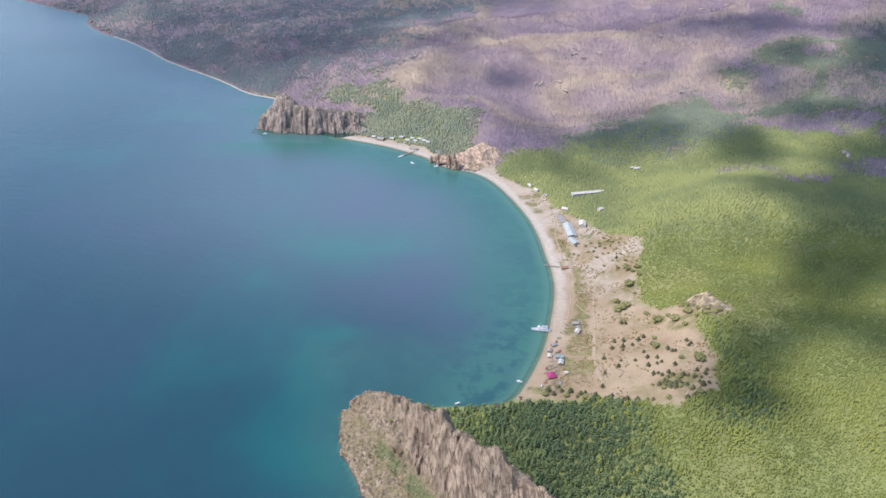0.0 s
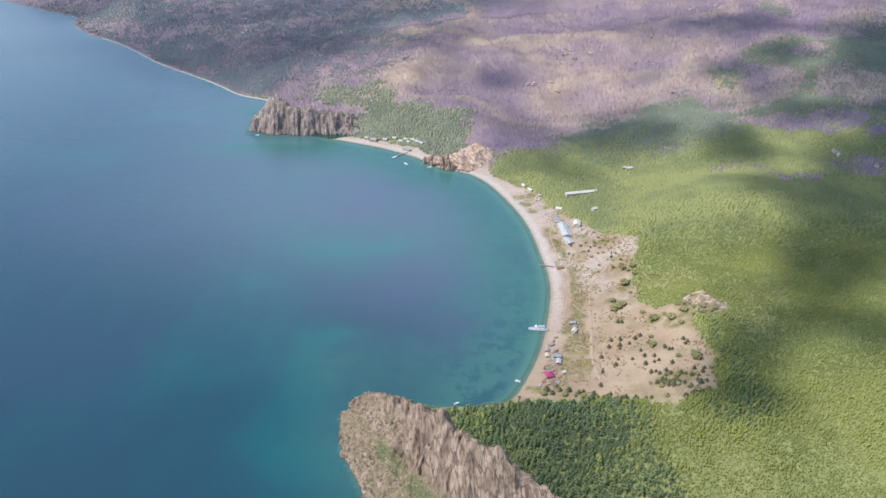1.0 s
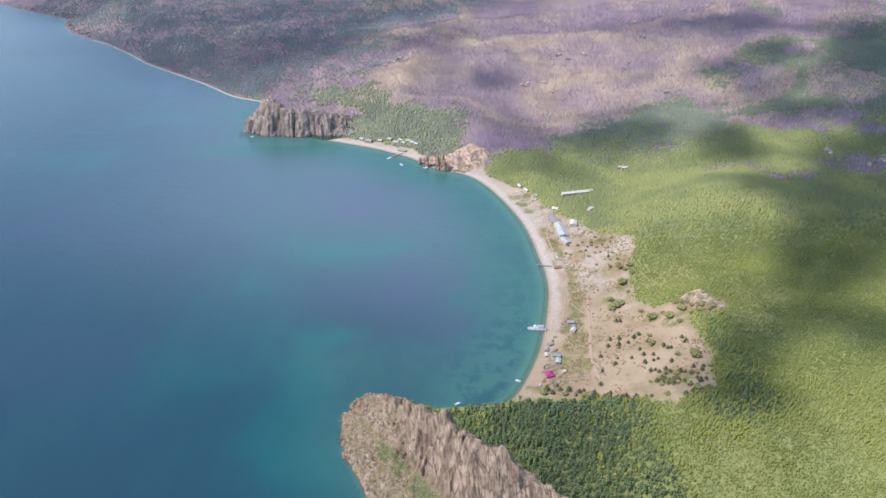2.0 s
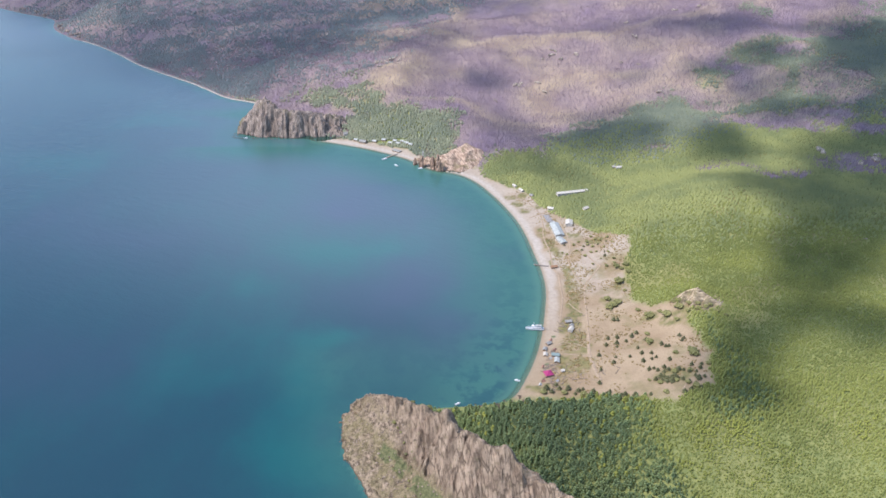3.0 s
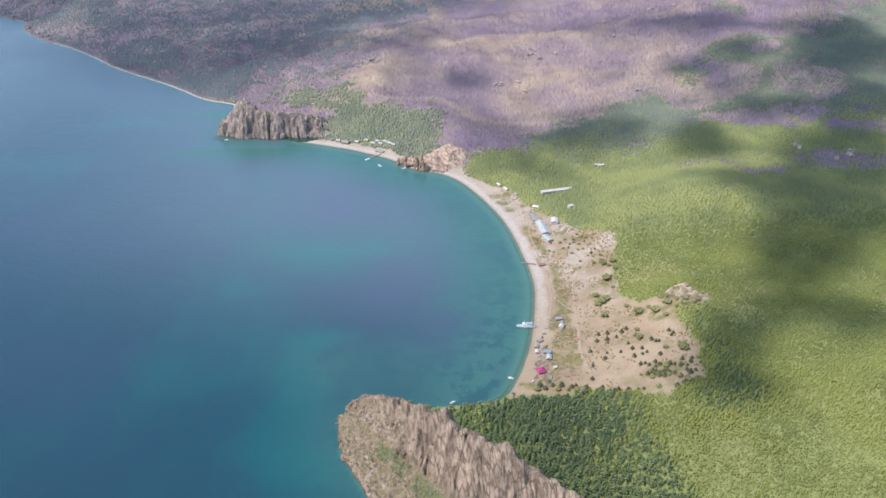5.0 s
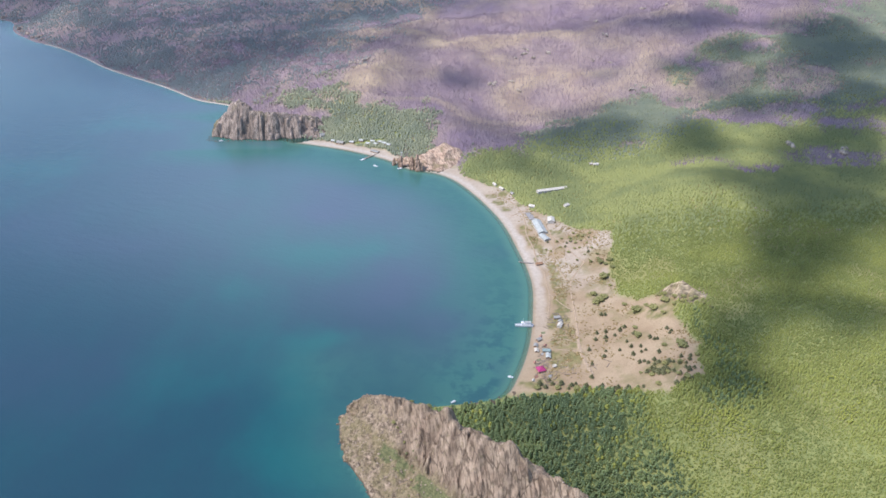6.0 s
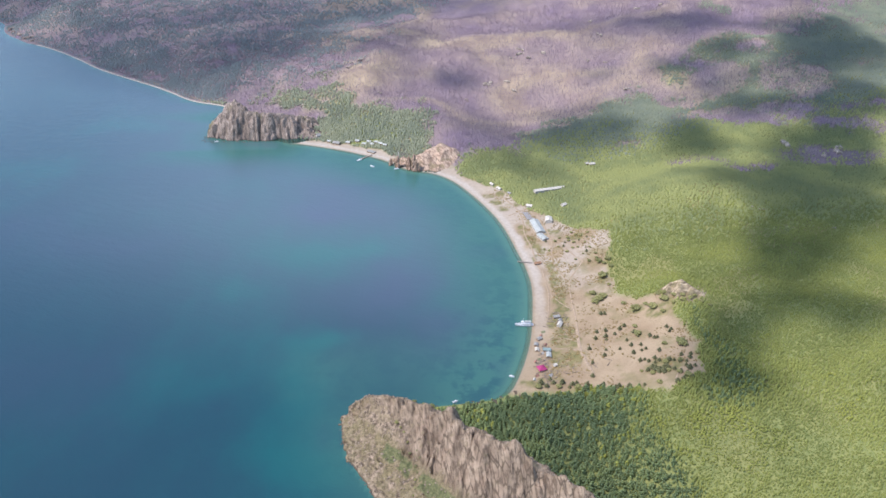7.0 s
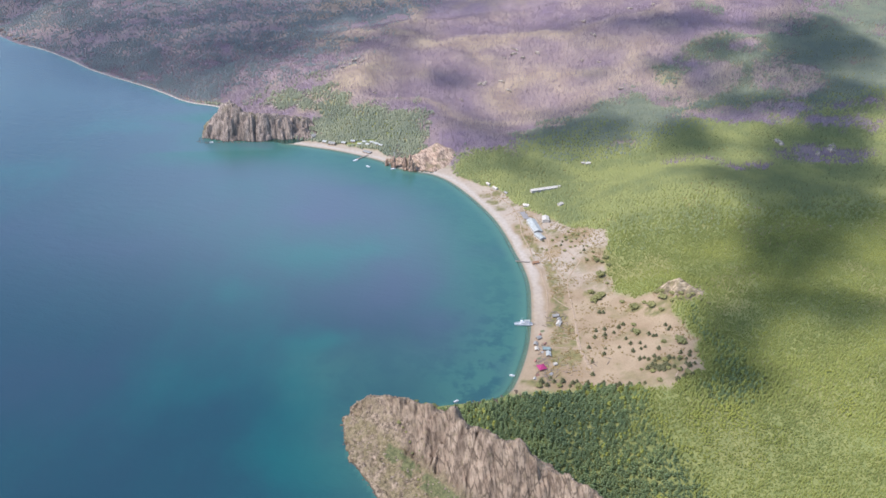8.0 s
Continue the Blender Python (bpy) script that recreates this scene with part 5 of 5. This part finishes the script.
def hull(bm, length, beam, low, high, sheer, inset=0.0):
    """A boat's hull along x with a pointed bow, between two heights."""
    rings = []
    for z, k in ((low, 0.80), (high, 1.0)):
        ring = []
        for t in np.linspace(0, 1, 9):
            w = beam / 2 * k * (1 - max(0.0, t - 0.55) ** 2 / 0.2025) * (0.86 if t == 0 else 1.0) - inset
            lift = sheer * max(0.0, t - 0.4) ** 2 * 2.5 if z == high else 0
            ring.append((length * (t - 0.5) * (0.93 if z == low else 1.0), max(w, 0.03), z + lift))
        rings.append([bm.verts.new(p) for p in ring] + [bm.verts.new((x, -w, z)) for x, w, z in reversed(ring)])
    n = len(rings[0])
    for i in range(n):
        bm.faces.new((rings[0][i], rings[0][(i + 1) % n], rings[1][(i + 1) % n], rings[1][i]))
    bm.faces.new(rings[1])
    bm.faces.new(rings[0][::-1])
    bmesh.ops.recalc_face_normals(bm, faces=bm.faces)
    return bm


def rod(bm, a, b, r=0.06):
    a, b = Vector(a), Vector(b)
    m = Matrix.Translation((a + b) / 2) @ (b - a).to_track_quat("Z", "Y").to_matrix().to_4x4()
    bmesh.ops.create_cone(bm, segments=6, radius1=r, radius2=r * 0.8, depth=(b - a).length, cap_ends=True, matrix=m)
    return bm


def ship(x, y, turn):
    ob = thing("passenger_ship", pose(x, y, 0, 0, 0, turn), "white passenger ship lying with its stern to the beach", "ship")
    part("boot_top", hull(bmesh.new(), 21.5, 5.0, -0.8, 0.35, 0.0), HULL_DARK, ob, "dark painted waterline")
    part("hull", hull(bmesh.new(), 22.5, 5.4, 0.3, 1.9, 1.2), HULL_WHITE, ob)
    part("deck", hull(bmesh.new(), 21.5, 4.9, 1.85, 1.98, 1.15), DECK, ob, "grey painted deck")
    saloon = part("saloon", block(bmesh.new(), -2.5, 0, 1.9, 11.5, 3.9, 2.2, 0.15), HULL_WHITE, ob)
    for s in (-1, 1):
        for k in range(6):
            part("window", block(bmesh.new(), -7.1 + k * 1.85, s * 1.95, 2.8, 1.1, 0.08, 0.7), PANE, saloon)
    bridge = part("wheelhouse", block(bmesh.new(), 2.2, 0, 4.05, 3.4, 3.0, 2.0, 0.15, 0.9), HULL_WHITE, ob)
    part("windscreen", block(bmesh.new(), 3.85, 0, 4.9, 0.16, 2.4, 0.7), PANE, bridge)
    part("awning", block(bmesh.new(), -4.2, 0, 6.0, 8.0, 3.7, 0.12, 0.03), BLUE_ROOF, ob, "pale blue deck awning")
    for px in (-8.0, -4.2, -0.5):
        for s in (-1, 1):
            part("stanchion", rod(bmesh.new(), (px, s * 1.75, 4.0), (px, s * 1.75, 6.05)), FRAME, ob)
    part("funnel", block(bmesh.new(), -0.2, 0, 6.1, 1.1, 1.0, 1.2, 0.1, 0.85), TEAL_ROOF, ob)
    part("mast", rod(bmesh.new(), (1.6, 0, 6.0), (1.4, 0, 11.0), 0.12), FRAME, ob)
    for s in (-1, 1):
        rail = bmesh.new()
        for z in (2.9, 3.3):
            rod(rail, (4.0, s * 2.2, z), (9.6, s * 0.7, z + 0.4), 0.04)
        for k in range(5):
            t = k / 4
            rod(rail, (4 + 5.6 * t, s * (2.2 - 1.5 * t), 2.0 + 0.5 * t), (4 + 5.6 * t, s * (2.2 - 1.5 * t), 3.35 + 0.4 * t), 0.04)
        part("railing", rail, FRAME, ob)
    part("gangway", block(bmesh.new(), -12.6, 0, 1.5, 4.5, 0.8, 0.12), TIMBER, ob)
    return ob


def motorboat(x, y, turn, length, label):
    ob = thing("motorboat", pose(x, y, 0, 0, 0, turn), label, "boat", "small boats of the bay")
    part("hull", hull(bmesh.new(), length, length * 0.34, -0.3, 0.95, 0.5), HULL_WHITE, ob)
    part("cockpit", hull(bmesh.new(), length * 0.8, length * 0.27, 0.9, 1.02, 0.3), DECK, ob)
    part("cabin", block(bmesh.new(), length * 0.08, 0, 0.95, length * 0.36, length * 0.24, 1.1, 0.1, 0.8), HULL_WHITE, ob)
    part("windscreen", block(bmesh.new(), length * 0.25, 0, 1.3, 0.1, length * 0.2, 0.5, 0.0, 0.9), PANE, ob)
    part("outboard_motor", block(bmesh.new(), -length * 0.53, 0, 0.1, 0.5, 0.45, 1.2, 0.08), HULL_DARK, ob)
    return ob


ship(117, 709.5, 176)
motorboat(84, 614, 165, 6.0, "small white motorboat lying close to the beach")
motorboat(17, 577, 20, 6.0, "white motorboat below the wooded headland")
motorboat(-60, 1213, 140, 9.0, "white motorboat anchored off the far beach")
motorboat(-16, 1200, 10, 9.0, "white motorboat beside the red bluff")
motorboat(-82, 1243, 30, 11.0, "white motorboat moored at the landing stage")
motorboat(-354, 1344, 0, 8.0, "white motorboat under the grey cape")


# ---- trees and shrubs on the sand ----
def tree_model(kind, name, label):
    """A young pine or a round shrub: a trunk with limbs, and a crown of many clumps."""
    ob = thing(name, pose(0, 0, 0), label, "shrub" if kind == "shrub" else "tree", "pines along the sand's edge" if kind in ("tall", "leafy") else "trees and shrubs on the sand")
    rows = []
    if kind in ("tall", "leafy"):
        for k in range(16):
            z = 0.34 + 0.62 * k / 15
            a, r = k * 2.4, 0.23 * (1.08 - z) ** 0.6 * (0.6 if z > 0.85 else 1.0)
            rows.append((r * math.cos(a), r * math.sin(a), z, 0.07 + 0.07 * (1 - z), 0.075))
    elif kind == "pine":
        for k in range(18):
            z = 0.16 + 0.80 * k / 17
            a, r = k * 2.4, 0.26 * (1.02 - z) ** 0.8
            rows.append((r * math.cos(a), r * math.sin(a), z, 0.05 + 0.16 * (1 - z), 0.085))
    else:
        for k in range(22):
            a, r, z = k * 2.4, 0.48 * math.sqrt(k / 22) * random.uniform(0.8, 1.15), 0.0
            rows.append((r * math.cos(a), r * math.sin(a), 0.55 - 0.7 * r * r + random.uniform(-0.15, 0.12), random.uniform(0.13, 0.21), random.uniform(0.12, 0.2)))
    trunk = joined(stem(0.45 if kind == "shrub" else 0.9, 0.035, 0.012, 6), *[
        (stem(0.3, 0.014, 0.005, 3)[0] @ np.array(Euler((0.9, 0, k * 1.6)).to_matrix()).T + (0, 0, 0.16 + 0.1 * k), stem(0.3, 0.014, 0.005, 3)[1]) for k in range(4)])
    t = new("trunk", surface("trunk", np.maximum(trunk[0], (-9, -9, -0.12)), trunk[1], BARK))
    c = new("crown", surface("crown", *clumps(rows), {"pine": DARK_PINE, "tall": GROVE_PINE, "leafy": BIRCH}.get(kind) or random.choice((DARK_PINE, OLIVE, OLIVE))))
    t.parent = c.parent = ob
    return ob


DUNE_PINES = [(198, 678), (193, 666), (208, 677), (205, 666), (204, 660), (216, 667), (230, 677), (224, 674), (224, 649), (225, 637),
              (229, 576), (235, 572), (232, 567), (226, 573), (240, 570), (244, 565), (221, 577), (262, 577), (268, 583), (258, 569), (266, 566),
              (272, 590), (262, 591), (255, 578), (222, 621), (212, 636), (198, 641), (193, 631), (181, 649), (177, 622), (236, 660), (248, 644), (251, 638), (254, 637),
              (234, 632), (231, 621), (236, 622), (246, 610), (269, 650), (272, 644), (269, 641), (222, 601), (227, 601), (229, 595),
              (236, 597), (238, 590), (233, 588), (247, 586), (227, 580), (230, 570), (233, 565), (259, 563), (238, 572), (229, 567), (251, 583), (248, 559), (253, 555), (256, 548), (246, 546), (213, 713), (217, 711), (136, 597), (151, 592), (163, 580), (185, 568), (125, 604), (170, 598)]
DUNE_SHRUBS = [(240, 670), (238, 654), (256, 621), (272, 617), (272, 610), (242, 583), (257, 581),
               (238, 565), (216, 580), (223, 569), (279, 590), (216, 760), (214, 740),
               (220, 744), (226, 748), (250, 699), (241, 772), (238, 793), (266, 689), (273, 675), (287, 682), (280, 692), (243, 720), (230, 678),
               (291, 692), (300, 688), (307, 682), (318, 674), (284, 702), (313, 684), (326, 668), (297, 681), (278, 706), (262, 700),
               (244, 829), (256, 829), (255, 811), (244, 840), (233, 837), (249, 822)]
UPPER_SHRUBS = [(210, 912), (220, 900), (221, 879), (229, 921), (233, 912), (239, 906), (240, 886), (250, 909), (253, 893), (230, 858),
                (228, 878), (243, 870), (246, 851), (217, 848), (202, 906), (203, 889), (210, 888), (211, 872), (221, 908), (234, 895),
                (238, 872), (189, 909), (183, 890), (188, 883), (246, 898), (226, 893), (236, 862), (214, 897)]
BIG_SHRUBS = {(238, 654): 7.5, (272, 617): 9.0, (272, 610): 8.0, (238, 793): 10.0, (214, 740): 7.5, (220, 744): 8.5, (226, 748): 8.0, (250, 699): 9.0,
              (216, 760): 7.0, (233, 565): 6.5, (230, 570): 7.0, (227, 580): 6.5, (259, 563): 7.0, (247, 586): 6.5, (238, 572): 7.0, (266, 689): 9.0, (244, 829): 7.5, (256, 829): 6.5, (280, 692): 8.0}

RIM_PINES = [(131, 589), (142, 586), (150, 582), (172, 575), (181, 570), (196, 560), (209, 553), (118, 592), (127, 597), (109, 592), (146, 590),
             (160, 583), (188, 566), (222, 549), (238, 543), (252, 551), (246, 558), (113, 598), (176, 579), (136, 595)]


def set_out():
    pines = [tree_model("pine", "young_pine", "dark young pine standing alone on the pale sand") for _ in range(3)]
    shrubs = [tree_model("shrub", "shrub", "low spreading green shrub on the dunes") for _ in range(4)]
    first = set()
    for places, models, low, high in ((DUNE_PINES, pines, 3.6, 5.8), (DUNE_SHRUBS, shrubs, 3.6, 5.6), (UPPER_SHRUBS, shrubs + pines[:1], 2.6, 4.4), (RIM_PINES, pines + shrubs[:2], 4.2, 7.2)):
        for x, y in places:
            model = random.choice(models)
            size = BIG_SHRUBS.get((x, y), random.uniform(low, high))
            m = pose(x, y, base(x, y) - 0.1, 0, 0, random.uniform(0, 360))
            if model not in first:
                first.add(model)
                ob = model
            else:
                ob = copy_thing(model, m)
            wide = size * (1.45 if model in pines else 1.2)
            ob.matrix_basis = m @ Matrix.Diagonal((wide, wide, size * random.uniform(0.85, 1.1), 1))
    for model in pines + shrubs:
        if model not in first:
            model.matrix_basis = pose(262, 572, base(262, 572) - 0.1) @ Matrix.Diagonal((5, 5, 5, 1))


set_out()


def rim_trees():
    """The tall pines along the edge of the sand, each on its own."""
    models = [tree_model("tall", "pine_tree", "tall dark green pine at the edge of the sand") for _ in range(3)]
    models += [tree_model("leafy", "birch_tree", "light green leafy tree at the edge of the sand") for _ in range(2)]
    for k, (x, y, z, height) in enumerate(EDGE_TREES[:110]):
        m = pose(x, y, z - 0.2, 0, 0, random.uniform(0, 360))
        ob = models[k] if k < 5 else copy_thing(random.choice(models), m)
        wide = height * random.choice((0.9, 1.1, 1.1, 1.5))
        ob.matrix_basis = m @ Matrix.Diagonal((wide, wide, height * random.uniform(0.8, 1.25), 1))


rim_trees()

# shrubs that cling to the headland
for x, y, size in ((-30, 525, 4.5), (-21, 520, 5.0), (-14, 516, 5.5), (-8, 511, 5.0), (-2, 506, 5.0), (-47, 512, 4.0), (-38, 496, 2.6), (-30, 480, 2.4), (-33, 458, 3.0), (-45, 470, 2.2), (-36, 488, 2.8), (-32, 470, 2.6), (-31, 464, 2.4), (-34, 450, 2.6), (-36, 443, 2.2), (-28, 474, 2.0), (-41, 503, 2.6), (-44, 507, 2.4)):
    spot = (np.array([float(x)]), np.array([float(y)]))
    z = max(float(near_headland(*spot, inland(*spot))[0][0]), base(x, y))
    bush = tree_model("shrub", "headland_shrub", "green shrub clinging to the granite headland")
    tagged(bush, group="shrubs on the headland")
    bush.matrix_basis = pose(x, y, z - 0.3, 0, 0, random.uniform(0, 360)) @ Matrix.Diagonal((size, size, size, 1))


# ---- outcrops on the hills ----
def outcrop(x, y, size, material, label):
    ob = thing("rock_outcrop", pose(x, y, base(x, y) - 0.5, 0, 0, random.uniform(0, 360)), label, "rock", "rock outcrops on the hills")
    for k in range(7):
        a, r = random.uniform(0, 6.28), size * random.uniform(0.1, 0.9)
        bm = bmesh.new()
        bmesh.ops.create_icosphere(bm, subdivisions=2 if size > 7 else 1, radius=size * random.uniform(0.18, 0.36))
        for v in bm.verts:
            n = noise.noise(v.co * (2.2 / size) + Vector((x, y, k * 7.0)))
            v.co = Vector((v.co.x * 1.3, v.co.y * 0.9, v.co.z * 1.1)) * (1 + 0.45 * n) + Vector((r * math.cos(a) * 1.5, r * math.sin(a) * 0.7, size * 0.12))
        part("boulder", bm, material, ob)
    return ob


for x, y, size in ((664, 1138, 14), (698, 1073, 9), (728, 1079, 12), (-74, 1648, 12), (-112, 1646, 9), (478, 1439, 8), (198, 1540, 9),
                   (338, 1639, 10), (483, 1766, 10), (-197, 1488, 6), (-241, 1512, 6), (52, 1366, 7), (290, 1661, 8), (44, 1350, 6), (62, 1340, 5), (36, 1372, 5), (740, 1092, 8), (-222, 1500, 5), (-180, 1478, 5), (-150, 1470, 5), (-95, 1640, 10), (-60, 1630, 8), (-100, 1600, 8), (-40, 1480, 7),
                   (288, 1643, 9), (267, 1632, 7), (304, 1624, 8), (192, 1533, 8), (242, 1537, 9), (249, 1503, 7), (479, 1672, 9), (425, 1570, 7), (462, 1548, 6),
                   (603, 1790, 9), (656, 1771, 9), (144, 1473, 7), (502, 901, 5), (492, 907, 4), (510, 896, 4), (424, 880, 3.5), (444, 1005, 3), (477, 987, 3), (530, 976, 3), (577, 835, 4), (438, 793, 3)):
    outcrop(x, y, size, PALE_BOULDER, "pale weathered boulders breaking through the hillside")


for x, y, size in ((-1303, 2486, 15), (-1240, 2454, 13), (-1178, 2410, 15), (-1132, 2372, 12), (-1092, 2266, 15), (-1072, 2232, 14), (-1042, 2202, 15), (-1004, 2160, 15), (-982, 2130, 12)):
    outcrop(x, y, size, GREY_CLIFF, "broken grey cliff at the foot of the far shore")


# ---- small growth and stones ----
def build_tufts():
    """Tufts of dry grass and low juniper over the sand."""
    x, y = rng.uniform(95, 300, 16000), rng.uniform(575, 1120, 16000)
    d = inland(x, y)
    sand = zones(x, y, d)[0] > 0.5
    k = sand & (d > 26) & (fbm(x, y, 22, 4, 311) + 0.12 * rng.normal(0, 1, len(x)) > 0.18 - 0.14 * smooth(680, 860, y) - 0.3 * np.exp(-((x - 174) / 16) ** 2 - ((y - 770) / 90) ** 2) - 0.3 * np.exp(-((x - 155) / 22) ** 2 - ((y - 655) / 36) ** 2))
    x, y = x[k], y[k]
    place = np.stack([x, y, ground_height(x, y) - 0.1], 1)
    forms = [clumps([(0, 0, 0.3, 0.75, 0.4)]) for _ in range(6)]
    plant("grass_tufts", forms, place, rng.uniform(0.4, 1.1, len(x)), rng.uniform(1.3, 2.2, len(x)), TUFT, "scattered brownish grass tufts on the sand", "grass")


def build_driftwood():
    """Logs, planks and litter of the camp, strewn over the sand."""
    x, y = rng.uniform(108, 205, 2600), rng.uniform(592, 735, 2600)
    d = inland(x, y)
    camp = np.exp(-((x - 124) / 10) ** 2 - ((y - 635) / 34) ** 2) + 0.25 * np.exp(-((x - 155) / 32) ** 2 - ((y - 615) / 9) ** 2) + 0.5 * np.exp(-((x - 160) / 9) ** 2 - ((y - 712) / 20) ** 2)
    k = (d > 14) & (rng.random(2600) < camp * 0.8) & (zones(x, y, d)[0] > 0.5)
    x, y = x[k], y[k]
    forms = [(p @ np.array(Euler((0, math.pi / 2 - 0.04, 0)).to_matrix()).T + (0, 0, 0.04), f) for p, f in [stem(1.0, 0.11, 0.07, 5, 0.05) for _ in range(4)]]
    place = np.stack([x, y, ground_height(x, y) + 0.15], 1)
    plant("driftwood", forms, place, rng.uniform(1.6, 5.0, len(x)), np.ones(len(x)), LOG, "grey driftwood logs and planks strewn round the camp", "driftwood")


def build_shore_rocks():
    """Dark boulders along the foot of the headlands."""
    forms = [clumps([(0, 0, 0.15, 0.5, 0.42)]) for _ in range(8)]
    line = np.concatenate([COAST[(COAST[:, 1] < 572) & (COAST[:, 1] > 380) & (COAST[:, 0] < 0)]])
    t = rng.uniform(0, len(line) - 1, 420)
    x = np.interp(t, np.arange(len(line)), line[:, 0]) + 3.0 + rng.normal(0, 1.6, 420)
    y = np.interp(t, np.arange(len(line)), line[:, 1]) + rng.normal(0, 2.2, 420)
    u, v = rng.uniform(-378, -245, 160), rng.normal(1344, 2.5, 160)
    v[:40], u[:40] = rng.uniform(1345, 1375, 40), rng.normal(-378, 3, 40)
    x, y = np.concatenate([x, u]), np.concatenate([y, v])
    place = np.stack([x, y, np.full(x.shape, -0.4)], 1)
    plant("shore_rocks", forms, place, rng.uniform(0.7, 2.2, len(x)), rng.uniform(0.9, 1.5, len(x)), WET_ROCK, "dark wet boulders at the foot of the cliffs", "rock")


def build_scree():
    """Loose pale blocks strewn over the headland's grassy slope and along its brow."""
    x, y = rng.uniform(-100, 120, 14000), rng.uniform(340, 570, 14000)
    d = inland(x, y)
    h, grass, _, face = near_headland(x, y, d)
    k = (d > 2) & (h > ground_height(x, y, d) + 1) & (rng.random(14000) < 0.55 * (1 - face) * (1 - 0.5 * grass))
    x, y, h = x[k], y[k], h[k]
    forms = [clumps([(0, 0, 0.2, 0.55, 0.45)]) for _ in range(10)]
    plant("scree", forms, np.stack([x, y, h - 0.15], 1), np.minimum(rng.gamma(1.6, 0.45, len(x)) + 0.3, 1.9), rng.uniform(0.8, 1.4, len(x)), SCREE, "loose pale granite blocks strewn over the headland", "rock")


LOG = plain("bleached_driftwood", (0.17, 0.135, 0.105), 0.9, 0.8, 0.4)
TUFT = foliage("dry_tufts", (0.165, 0.118, 0.050), (0.250, 0.184, 0.082), 0.1, 0.2)
SCREE = make_rock("scree_stone", (0.180, 0.138, 0.100), (0.255, 0.200, 0.148), (0.16, 0.128, 0.08), 3.0)
WET_ROCK = make_rock("wet_rock", (0.20, 0.170, 0.140), (0.30, 0.250, 0.200), (0.17, 0.150, 0.10), 3.0)
build_tufts()
build_driftwood()
build_shore_rocks()
build_scree()
